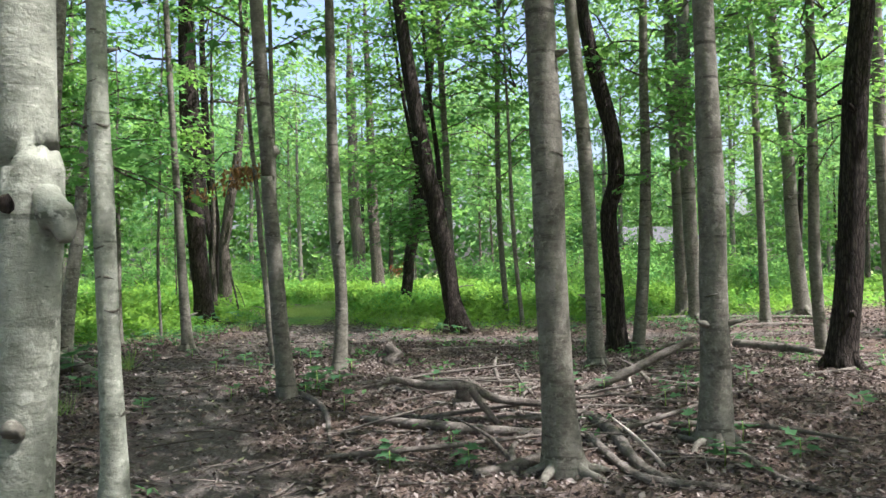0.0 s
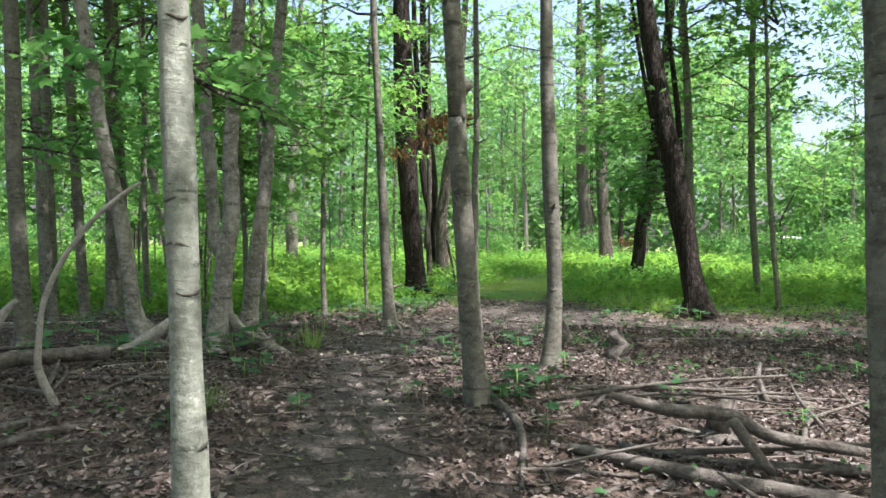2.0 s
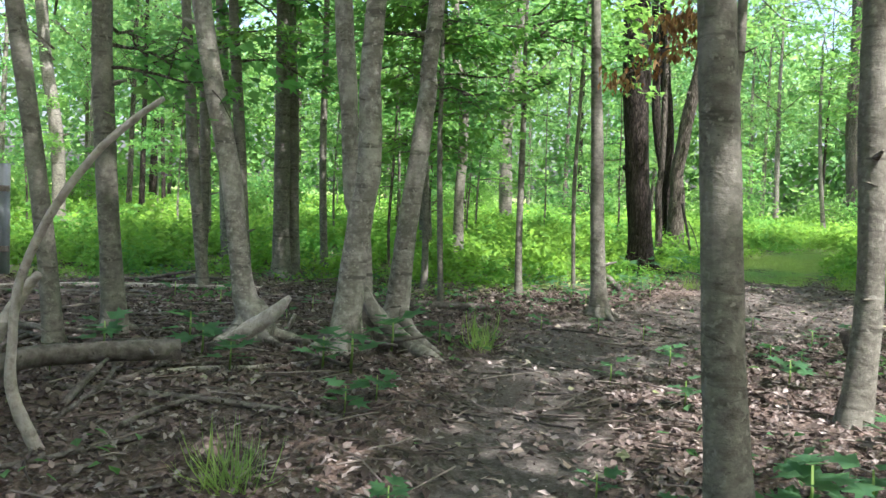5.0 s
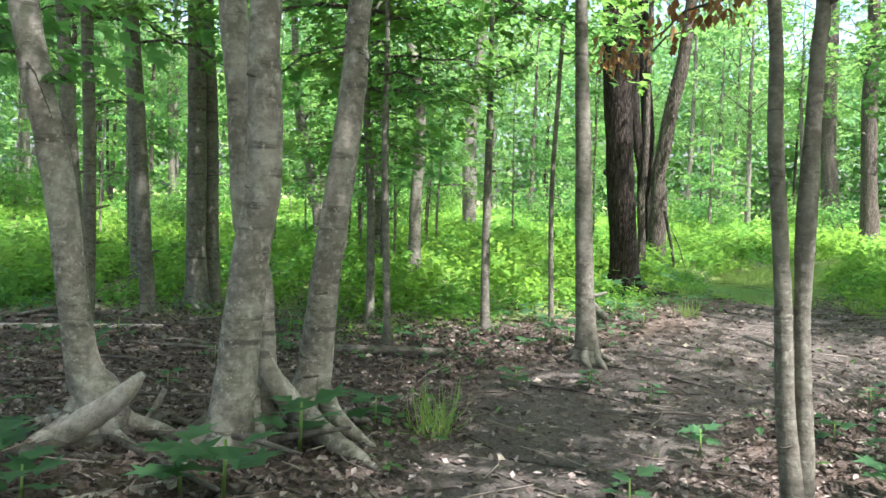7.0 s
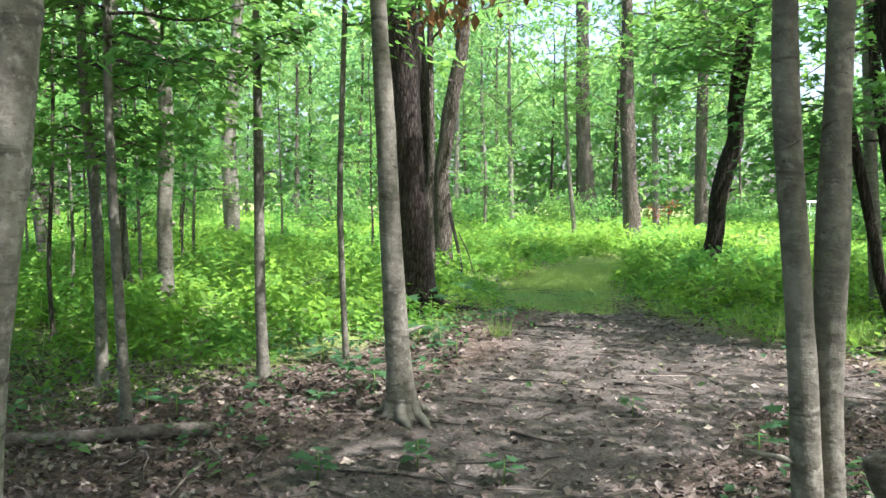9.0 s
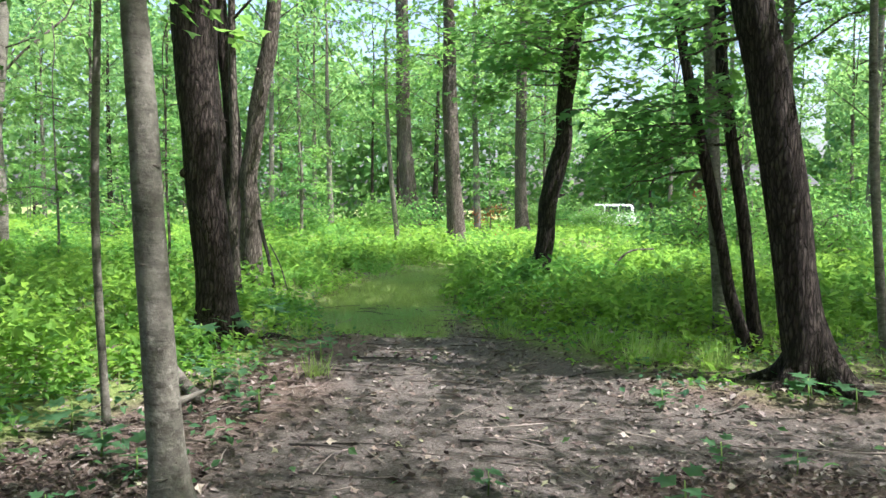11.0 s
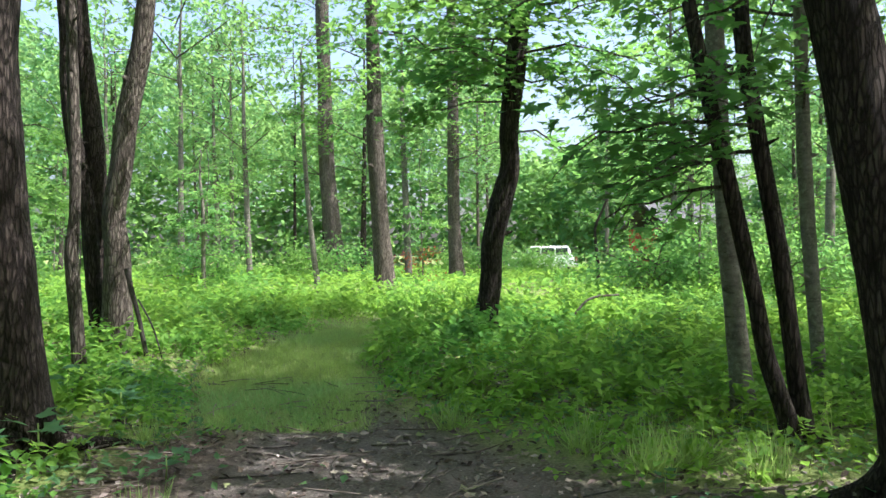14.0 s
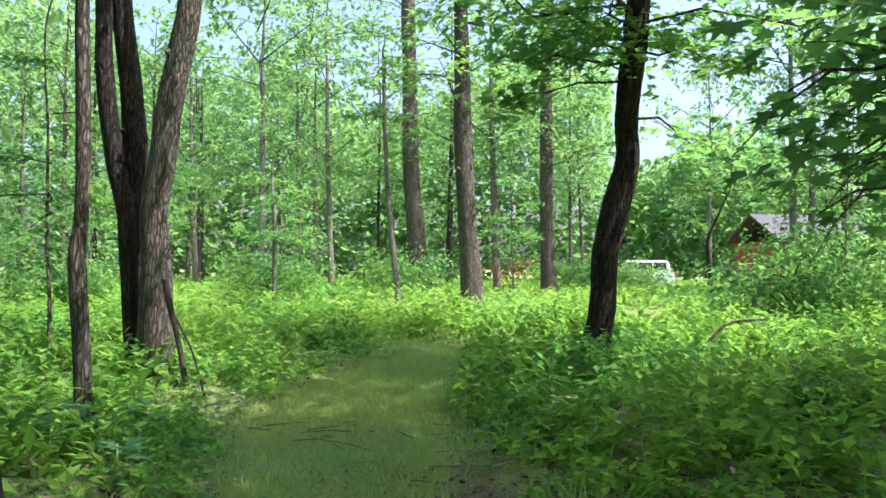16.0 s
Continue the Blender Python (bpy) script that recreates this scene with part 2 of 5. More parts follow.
def gz(x, y):
    return float(ground_z(x, y))


# ---- mesh helpers ----

def raw_mesh(name, verts, faces, material, smooth=False):
    """A mesh from arrays: verts (n, 3), faces (m, 3 or 4)."""
    me = bpy.data.meshes.new(name)
    v, f = np.asarray(verts, dtype=np.float32), np.asarray(faces, dtype=np.int32)
    me.vertices.add(len(v))
    me.vertices.foreach_set("co", v.ravel())
    me.loops.add(f.size)
    me.loops.foreach_set("vertex_index", f.ravel())
    me.polygons.add(len(f))
    me.polygons.foreach_set("loop_start", np.arange(0, f.size, f.shape[1], dtype=np.int32))
    me.update(calc_edges=True)
    me.polygons.foreach_set("use_smooth", np.full(len(f), smooth))
    me.materials.append(material)
    return me


def child(name, me, parent, label="", m=None):
    ob = new(name, me)
    ob.parent = parent
    if m is not None:
        ob.matrix_basis = m
    if label:
        ob["label"] = label
    return ob


def spline(pts, per=5):
    """Points on a smooth curve through pts (rows of any width)."""
    p = np.array(pts, dtype=float)
    q = np.vstack([2 * p[0] - p[1], p, 2 * p[-1] - p[-2]])
    out = []
    for i in range(1, len(q) - 2):
        for k in range(per):
            t = k / per
            out.append(0.5 * (2 * q[i] + (q[i + 1] - q[i - 1]) * t + (2 * q[i - 1] - 5 * q[i] + 4 * q[i + 1] - q[i + 2]) * t * t + (3 * q[i] - q[i - 1] - 3 * q[i + 1] + q[i + 2]) * t ** 3))
    out.append(p[-1])
    return np.array(out)


def tube(c, r, sides=12, rough=0.0, seed=0, flare=None):
    """Verts and quads of a round limb along the points c with radii r; rough: uneven skin; flare: function(angle array, i) that scales the radius."""
    c, r = np.asarray(c, float), np.asarray(r, float)
    n = len(c)
    t = np.gradient(c, axis=0)
    t /= np.linalg.norm(t, axis=1)[:, None] + 1e-9
    ref = np.array([1.0, 0, 0]) if abs(t[0][0]) < 0.8 else np.array([0, 1.0, 0])
    u = ref - (t @ ref)[:, None] * t
    u /= np.linalg.norm(u, axis=1)[:, None]
    w = np.cross(t, u)
    a = np.linspace(0, 2 * math.pi, sides, endpoint=False)
    rng = np.random.RandomState(seed)
    rad = np.repeat(r[:, None], sides, 1)
    if rough:
        ph = rng.rand(6) * 6.28
        s = np.cumsum(np.r_[0, np.linalg.norm(np.diff(c, axis=0), axis=1)])[:, None]
        lump = 0.5 * np.sin(2 * a + ph[0] + 1.3 * s) + 0.35 * np.sin(3 * a + ph[1] - 2.1 * s) + 0.5 * np.sin(5.3 * s + ph[2]) * np.sin(a + ph[3]) + 0.4 * rng.randn(n, sides)
        rad = rad * (1 + rough * lump)
    if flare is not None:
        rad = rad * np.stack([flare(a, i) for i in range(n)])
    v = c[:, None, :] + rad[..., None] * (np.cos(a)[None, :, None] * u[:, None, :] + np.sin(a)[None, :, None] * w[:, None, :])
    i, j = np.meshgrid(np.arange(n - 1), np.arange(sides), indexing="ij")
    k = (j + 1) % sides
    f = np.stack([i * sides + j, i * sides + k, (i + 1) * sides + k, (i + 1) * sides + j], -1).reshape(-1, 4)
    v = v.reshape(-1, 3)
    # end caps as fans of quads round a middle point
    m0, m1 = len(v), len(v) + 1
    v = np.vstack([v, c[0], c[-1]])
    caps = []
    for q in range(0, sides, 2):
        caps.append((m0, (q + 2) % sides, (q + 1) % sides, q))
        e = (n - 1) * sides
        caps.append((m1, e + q, e + (q + 1) % sides, e + (q + 2) % sides))
    return v, np.vstack([f, caps])


def join(parts):
    vs, fs, o = [], [], 0
    for v, f in parts:
        vs.append(v)
        fs.append(f + o)
        o += len(v)
    return np.vstack(vs), np.vstack(fs)


SIMPLE_LEAF = (np.array([(0, -0.5, 0), (0.3, -0.05, 0.07), (0, 0.5, -0.06), (-0.3, -0.05, 0.07)]), np.array([(0, 1, 2), (0, 2, 3)]))
MAPLE_LEAF = (np.array([(0, -0.45, 0), (0.5, -0.2, 0.05), (0.2, 0.02, 0.02), (0.42, 0.3, 0.02), (0.12, 0.2, 0.0), (0, 0.55, -0.1), (-0.12, 0.2, 0.0), (-0.42, 0.3, 0.02), (-0.2, 0.02, 0.02), (-0.5, -0.2, 0.05)]),
              np.array([(0, 1, 2), (2, 3, 4), (0, 2, 4), (4, 5, 6), (0, 4, 6), (6, 7, 8), (0, 6, 8), (0, 8, 9)]))
LOBED_LEAF = (np.array([(0, -0.5, 0), (0.46, -0.12, 0.05), (0.17, 0.06, 0.03), (0, 0.56, -0.08), (-0.17, 0.06, 0.03), (-0.46, -0.12, 0.05)]),
              np.array([(0, 1, 2), (0, 2, 3), (0, 3, 4), (0, 4, 5)]))
FINE_BLADE = (np.array([(-0.012, 0, 0), (0.012, 0, 0), (0.009, 0.6, 0.06), (-0.009, 0.6, 0.06), (0, 1, 0.28)]), np.array([(0, 1, 2), (0, 2, 3), (3, 2, 4)]))
BLADE = (np.array([(-0.035, 0, 0), (0.035, 0, 0), (0.02, 0.6, 0.06), (-0.02, 0.6, 0.06), (0, 1, 0.22)]), np.array([(0, 1, 2), (0, 2, 3), (3, 2, 4)]))


def scatter(centres, yaw, pitch, roll, size, leaf):
    """Verts and triangles of one leaf per centre, turned by yaw about z, then tipped."""
    tv, tf = leaf
    n = len(centres)
    cy, sy, cp, sp, cr, sr = np.cos(yaw), np.sin(yaw), np.cos(pitch), np.sin(pitch), np.cos(roll), np.sin(roll)
    p = tv[None] * np.asarray(size)[:, None, None]
    x = p[..., 0] * cr[:, None] + p[..., 2] * sr[:, None]
    z = -p[..., 0] * sr[:, None] + p[..., 2] * cr[:, None]
    y = p[..., 1]
    y, z = y * cp[:, None] - z * sp[:, None], y * sp[:, None] + z * cp[:, None]
    x, y = x * cy[:, None] - y * sy[:, None], x * sy[:, None] + y * cy[:, None]
    v = np.stack([x, y, z], -1) + centres[:, None, :]
    f = tf[None] + (np.arange(n) * len(tv))[:, None, None]
    return v.reshape(-1, 3), f.reshape(-1, 3)

# ---- ground ----

def axis(stops):
    """Grid lines: (start, end, step) stretches joined."""
    return np.unique(np.round(np.concatenate([np.arange(a, b, s) for a, b, s in stops]), 3))


gx = axis([(-400, -60, 40), (-60, -14, 2), (-14, 10, 0.16), (10, 60, 2), (60, 401, 40)])
gy = axis([(-400, -40, 40), (-40, -2, 2), (-2, 34, 0.16), (34, 80, 2), (80, 801, 40)])
X, Y = np.meshgrid(gx, gy)
n_x, n_y = len(gx), len(gy)
verts = np.stack([X, Y, ground_z(X, Y)], -1).reshape(-1, 3)
i, j = np.meshgrid(np.arange(n_y - 1), np.arange(n_x - 1), indexing="ij")
quads = np.stack([i * n_x + j, i * n_x + j + 1, (i + 1) * n_x + j + 1, (i + 1) * n_x + j], -1).reshape(-1, 4)
me = raw_mesh("ground", verts, quads, GROUND, True)
for key, values in (("dirt", dirt_at(X, Y)), ("grass", np.maximum(lawn_at(X, Y), green_at(X, Y)))):
    me.attributes.new(key, "FLOAT", "POINT").data.foreach_set("value", values.astype(np.float32).ravel())
tagged(new("ground", me), "bare earth trail through brown leaf litter and green undergrowth", "ground", kind="structure")

# ---- trees ----

def make_crown(seed, limbs, height, reach, twigs, leaves, size, leaf=SIMPLE_LEAF, rise=0.5, droop=0.3, fan=6.28, flat=0.06, tip_over=0.28):
    """Branches and leaves round an upright axis from z = 0 to height: verts and faces of wood and of leaves."""
    rng = np.random.RandomState(seed)
    wood, rough_wood, cen, yaw = [], [], [], []
    for k in range(limbs):
        z0 = height * (0.8 * k / limbs + 0.35 * rng.rand())
        a = (k * 2.4 + rng.rand() * 1.2) % 6.28 * fan / 6.28
        ln = reach * (0.45 + 0.8 * rng.rand()) * (1 - 0.4 * z0 / height)
        d = np.array([math.cos(a), math.sin(a), rise * (0.2 + 1.3 * rng.rand())])
        side = np.array([-math.sin(a), math.cos(a), 0])
        s = np.linspace(0, 1, 6)
        bend = 0.3 * rng.randn()
        c = np.array([0, 0, z0]) + ln * (s[:, None] * d + (s ** 2)[:, None] * side * bend - (s ** 2)[:, None] * np.array([0, 0, droop]))
        c[1:-1] += 0.03 * ln * rng.randn(4, 3)
        r0 = 0.007 + 0.0065 * ln
        rough_wood.append(tube(c[::2], (r0 * (1 - 0.85 * s) + 0.003)[::2], 4))
        limb = [tube(c, r0 * (1 - 0.85 * s) + 0.003, 6, 0.1, seed + k)]
        for q in range(twigs):
            u = 0.2 + 0.8 * (q + rng.rand()) / twigs
            base = np.array([np.interp(u, s, c[:, e]) for e in range(3)])
            b = a + (1 if q % 2 else -1) * (0.4 + 0.9 * rng.rand())
            tl = ln * 0.45 * (1.25 - u) + 0.3
            tip = base + tl * np.array([math.cos(b), math.sin(b), 0.35 * rng.randn() - 0.1])
            if q % 2 == 0:
                limb.append(tube(np.array([base, (base + tip) / 2 + (0, 0, 0.04), tip]), [0.007, 0.005, 0.002], 4))
            m = max(3, int(leaves * (0.4 + 1.2 * rng.rand())))
            w = rng.rand(m)[:, None] ** 0.7
            p = base + (tip - base) * w + rng.randn(m, 3) * np.array([0.17, 0.17, flat]) * (0.6 + 0.25 * ln)
            cen.append(p)
            yaw.append(b - math.pi / 2 + 0.9 * rng.randn(m))
        wood.append(join(limb))
    cen, yaw = np.vstack(cen), np.concatenate(yaw)
    n = len(cen)
    lv, lf = scatter(cen, yaw, -0.3 + tip_over * rng.randn(n), tip_over * rng.randn(n), size * (0.55 + 0.8 * rng.rand(n)), leaf)
    return wood, rough_wood, lv, lf


CROWN = {}
for key, args in {
    "open": dict(leaf=LOBED_LEAF, seed=1, limbs=14, height=6.5, reach=3.6, twigs=6, leaves=14, size=0.17, rise=0.7),
    "open2": dict(leaf=LOBED_LEAF, seed=2, limbs=13, height=7.0, reach=3.9, twigs=6, leaves=14, size=0.17, rise=0.7),
    "far": dict(flat=0.14, tip_over=0.5, seed=8, limbs=20, height=8.5, reach=3.6, twigs=7, leaves=10, size=0.30, rise=0.95),
    "far2": dict(flat=0.14, tip_over=0.5, seed=9, limbs=18, height=9.0, reach=4.0, twigs=7, leaves=10, size=0.30, rise=0.85),
    "bush": dict(flat=0.11, tip_over=0.5, seed=13, limbs=22, height=0.9, reach=1.4, twigs=5, leaves=24, size=0.11, rise=0.8, droop=0.6),
    "mid": dict(leaf=LOBED_LEAF, seed=3, limbs=15, height=5.0, reach=2.4, twigs=6, leaves=19, size=0.16, rise=0.6),
    "mid2": dict(leaf=LOBED_LEAF, seed=4, limbs=14, height=5.5, reach=2.7, twigs=6, leaves=19, size=0.16, rise=0.5),
    "small": dict(leaf=LOBED_LEAF, seed=5, limbs=11, height=3.4, reach=1.3, twigs=5, leaves=24, size=0.125, rise=0.5),
    "small2": dict(leaf=LOBED_LEAF, seed=6, limbs=10, height=3.0, reach=1.5, twigs=5, leaves=24, size=0.125, rise=0.2),
    "maple": dict(seed=7, limbs=8, height=2.4, reach=2.8, twigs=7, leaves=22, size=0.17, leaf=MAPLE_LEAF, rise=0.12),
    "bough": dict(seed=15, limbs=5, height=0.9, reach=4.2, twigs=12, leaves=15, size=0.15, leaf=MAPLE_LEAF, rise=0.08, droop=0.12, fan=1.5),
    "spray": dict(seed=12, limbs=3, height=0.4, reach=1.4, twigs=6, leaves=14, size=0.115, leaf=MAPLE_LEAF, rise=0.1, fan=2.0),
}.items():
    wood, rough_wood, lv, lf = make_crown(**args)
    CROWN[key] = (raw_mesh("branchwork_" + key, *join(rough_wood), BARK["brown"], True), raw_mesh("leaves_" + key, lv, lf, LEAF_HAZED if key.startswith("far") else LEAF),
                  [raw_mesh("limb_" + key, *w, BARK["brown"], True) for w in wood])


def crown_parts(top, key, m, far):
    if far:
        tagged(child("branchwork", CROWN[key][0], top, "", m), kind="stuff")
    else:
        for limb in CROWN[key][2]:
            child("limb", limb, top, "", m)
    child("crown", CROWN[key][1], top, "bright green leafy crown", m)


LABEL = {"pale": "smooth pale grey bark tree with dark branch scars", "grey": "slender grey-barked tree in the leaf litter",
         "mottled": "mottled pale trunk beside the trail", "brown": "brown ridged-bark tree with a leafy crown", "dark": "dark furrowed-bark tree with a leafy crown"}
count = [0]


def tree(kind, x, y, nodes, height, crowns, label="", group="forest trees", name="tree", scars=0):
    """A tree at x, y. nodes: (dx, dy, height, radius) up the trunk; above them it goes on to height. crowns: (variant, start height, scale)."""
    count[0] += 1
    seed = count[0]
    rng = random.Random(seed)
    z0 = gz(x, y)
    # near trees get an added top crown, out of view, that shades what is below
    if group == "forest trees" and height > 11 and y < 7:
        height += 6.0
        crowns = crowns + [(("far", "far2")[seed % 2], height - 8.5, 1.15)]
    p = [tuple(q) for q in nodes]
    a, b = p[-1], p[0]
    span = max(a[2] - b[2], 0.5)
    lx, ly = (a[0] - b[0]) / span, (a[1] - b[1]) / span
    if p[0][2] > 0.05:
        q0 = p[0]
        p.insert(0, (q0[0] * 0.8, q0[1] * 0.8, 0.0, q0[3] * 1.15))
    low = p[0]
    p.insert(0, (low[0], low[1], -0.25, low[3] * 1.25))
    rest = height - a[2]
    if rest > 0.6:
        for f in (0.25, 0.55, 0.8, 1.0):
            h = rest * f
            p.append((a[0] + lx * h * (1 - 0.5 * f) + rng.uniform(-.08, .08) * f, a[1] + ly * h * (1 - 0.5 * f) + rng.uniform(-.08, .08) * f, a[2] + h, max(a[3] * (1 - 0.8 * f), 0.012)))
    c = spline(p, 4)
    thick = p[2][3]
    ph = rng.random() * 6.28

    def flare(ang, i):
        h = max(c[i][2], 0.0)
        g = math.exp(-h / (0.09 + thick * 0.5))
        return 1 + g * (0.14 + 0.17 * np.cos(4 * ang + ph) + 0.12 * np.cos(3 * ang + 2 * ph))

    v, f = tube(c[:, :3], np.maximum(c[:, 3], 0.008), (20 if kind == "mottled" else 16) if thick > 0.05 and group == "forest trees" else 8, 0.07 if kind == "mottled" else 0.045, seed, flare)
    top = new(name)
    top.matrix_basis = pose(x, y, z0)
    tagged(top, label or LABEL[kind], "tree", group)
    child("trunk", raw_mesh("trunk", v, f, BARK[kind], True), top)
    # surface roots
    for k in range(5 if thick > 0.085 and group == "forest trees" else 0):
        ang = ph + k * 1.26 + rng.uniform(-.4, .4)
        out = np.array([math.cos(ang), math.sin(ang)])
        reach = thick * rng.uniform(2.2, 4.0)
        bend = rng.uniform(-.5, .5) * reach * np.array([-out[1], out[0]])
        o = np.array(p[1][:2])
        pts = [(*(o + out * thick * 0.35), thick * 1.5, thick * 0.42), (*(o + out * thick * 1.15), thick * 0.42, thick * 0.34), (*(o + out * reach * 0.65 + bend * 0.3), 0.015, thick * 0.24), (*(o + out * reach + bend), -0.05, thick * 0.1)]
        rc = spline(pts, 3)
        rv, rf = tube(rc[:, :3], rc[:, 3], 8, 0.08, seed + k)
        child("root", raw_mesh("root", rv, rf, BARK[kind], True), top)
    # a few stubs of dead branches and knots
    for k in range(rng.randint(1, 4) if thick > 0.04 else 0):
        h = rng.uniform(0.6, min(height * 0.5, 4.5))
        at = np.array([np.interp(h, c[:, 2], c[:, e]) for e in range(4)])
        ang = rng.uniform(0, 6.28)
        out = np.array([math.cos(ang), math.sin(ang), 0.25])
        ln = at[3] + rng.uniform(0.03, 0.16)
        sv, sf = tube(np.array([at[:3] + out * at[3] * 0.5, at[:3] + out * (at[3] + 0.03), at[:3] + out * ln]), [at[3] * 0.33, at[3] * 0.24, at[3] * 0.1], 6, 0.1, k)
        child("branch_stub", raw_mesh("branch_stub", sv, sf, BARK[kind], True), top)
    # level ring scars round the smooth barks
    for k in range(scars):
        h = rng.uniform(0.15, min(a[2] + 0.3, 4.0))
        at = np.array([np.interp(h, c[:, 2], c[:, e]) for e in range(4)])
        th = rng.uniform(0, 6.28) + np.linspace(0, rng.uniform(0.7, 2.8), 9)
        ring = np.stack([at[0] + (at[3] * 0.93) * np.cos(th), at[1] + (at[3] * 0.93) * np.sin(th), h + 0.012 * np.sin(2 * th + k)], -1)
        rr = at[3] * rng.uniform(0.08, 0.14) * np.sin(np.linspace(0.15, 3.0, 9)) + 0.001
        sv, sf = tube(ring, rr, 6, 0.25, k)
        child("bark_scar", raw_mesh("bark_scar", sv, sf, BARK["scar"], True), top)
    for key, h, s, *turn in crowns:
        at = [np.interp(h, c[:, 2], c[:, e]) for e in range(3)]
        m = Matrix.Translation((at[0], at[1], h)) @ pose(0, 0, 0, rng.uniform(-4, 4), rng.uniform(-4, 4), turn[0] if turn else rng.uniform(0, 360)) @ Matrix.Diagonal((s, s, s, 1))
        crown_parts(top, key, m, group != "forest trees")
    return top

bulged_tree = tree("pale", -1.25, 2.43, [(0.00, -0.00, 0.84, 0.090), (0.01, -0.00, 1.42, 0.094), (0.02, -0.00, 1.82, 0.094), (-0.01, 0.00, 2.33, 0.089)], 13.4, [("open2", 6, 1)], "smooth pale grey trunk with a bulging branch scar")
# its far2 crown sits above the view, added to shade the start of the walk
tree("pale", -2.04, 5.02, [(0.02, 0.00, 0.29, 0.084), (-0.01, -0.00, 0.92, 0.069), (-0.03, -0.01, 1.45, 0.067), (-0.05, -0.01, 1.85, 0.069), (-0.08, -0.02, 2.40, 0.064), (-0.09, -0.02, 2.67, 0.061)], 9.5, [("mid2", 3.6, 1), ("far2", 5.5, 0.6), ("spray", 2.15, 0.8, 60)], scars=14)
tree("grey", 0.86, 5.74, [(-0.02, 0.00, -0.05, 0.150), (-0.06, 0.00, 0.51, 0.123), (-0.10, 0.00, 1.30, 0.114), (-0.12, 0.00, 2.29, 0.114), (-0.16, 0.00, 3.30, 0.104)], 14.3, [("open2", 6, 1), ("far2", 6.6, 0.6)], scars=10)
# the far crown here is an unseen addition that keeps sun off the start
tree("grey", 2.19, 6.60, [(0.00, -0.00, 0.02, 0.150), (0.00, -0.00, 0.62, 0.123), (-0.00, 0.00, 1.30, 0.109), (-0.01, 0.00, 2.22, 0.102), (-0.05, 0.00, 3.60, 0.083)], 12.5, [("open2", 6, 1), ("far", 6.2, 0.8)], scars=8)
knobbed_tree = tree("grey", -1.57, 8.29, [(-0.02, -0.01, 0.02, 0.096), (-0.07, -0.04, 0.62, 0.085), (-0.11, -0.05, 1.11, 0.082), (-0.15, -0.08, 1.67, 0.078), (-0.17, -0.09, 1.92, 0.075), (-0.19, -0.10, 2.24, 0.072), (-0.20, -0.10, 2.50, 0.074)], 14.0, [("open", 6, 1)], "slender grey tree with a knob and bent trunk", scars=10)
tree("grey", -1.38, 10.64, [(0.02, 0.01, 0.02, 0.108), (0.05, 0.02, 0.86, 0.079), (0.00, 0.00, 1.80, 0.084), (-0.03, -0.02, 2.49, 0.079), (-0.06, -0.04, 3.16, 0.069)], 12.8, [("open", 6, 1)], scars=8)
split_tree = tree("grey", -2.30, 11.09, [(0.01, 0.01, 0.06, 0.060), (-0.02, -0.01, 0.29, 0.050), (-0.05, -0.03, 0.52, 0.045), (-0.09, -0.05, 1.02, 0.040), (-0.13, -0.07, 1.43, 0.037), (-0.17, -0.09, 1.84, 0.037), (-0.19, -0.10, 2.24, 0.032), (-0.23, -0.12, 2.64, 0.030)], 9.3, [("mid", 3.6, 1)], scars=10)
tree("grey", -2.27, 11.12, [(0.01, 0.01, 0.07, 0.060), (0.01, 0.00, 0.30, 0.050), (-0.01, -0.01, 0.60, 0.040), (-0.04, -0.02, 1.02, 0.037), (-0.05, -0.03, 1.44, 0.047), (-0.05, -0.03, 1.84, 0.037), (-0.05, -0.03, 2.25, 0.035), (-0.04, -0.02, 2.65, 0.035)], 10.7, [("mid", 4.731, 1)], scars=10)
tree("dark", 0.29, 17.75, [(0.01, -0.00, 0.19, 0.247), (-0.12, 0.01, 0.73, 0.193), (-0.21, 0.02, 1.41, 0.188), (-0.32, 0.03, 2.07, 0.197), (-0.45, 0.04, 2.75, 0.193), (-0.55, 0.05, 3.19, 0.188), (-0.65, 0.06, 3.64, 0.183)], 14.6, [("open", 7, 0.55), ("spray", 3.2, 1.2, 100)], "large leaning tree with dark deeply furrowed bark")
tree("grey", -4.52, 14.46, [(-0.01, -0.00, 0.08, 0.124), (-0.03, -0.01, 0.38, 0.098), (-0.08, -0.02, 1.02, 0.085), (-0.13, -0.03, 1.86, 0.076), (-0.17, -0.04, 2.48, 0.071), (-0.21, -0.05, 3.10, 0.062)], 14.5, [("open2", 6, 1)], scars=9)
tree("dark", -5.75, 19.67, [(-0.02, 0.00, 0.08, 0.258), (-0.04, 0.00, 0.62, 0.222), (-0.13, 0.01, 1.43, 0.222), (-0.22, 0.02, 2.25, 0.222), (-0.28, 0.03, 3.06, 0.233), (-0.31, 0.03, 3.87, 0.259)], 12.2, [("open", 6, 1), ("far", 6, 0.8)], "large dark furrowed-bark tree in a cluster of trunks")
tree("brown", -6.60, 24.83, [(-0.04, -0.00, 0.06, 0.232), (-0.04, -0.00, 0.58, 0.205), (-0.04, -0.00, 1.38, 0.182), (-0.09, -0.00, 1.91, 0.160), (0.01, 0.00, 2.57, 0.160), (0.09, 0.00, 3.24, 0.153), (0.21, 0.01, 3.91, 0.147), (0.32, 0.01, 4.59, 0.134)], 12.8, [("open", 6, 1)])
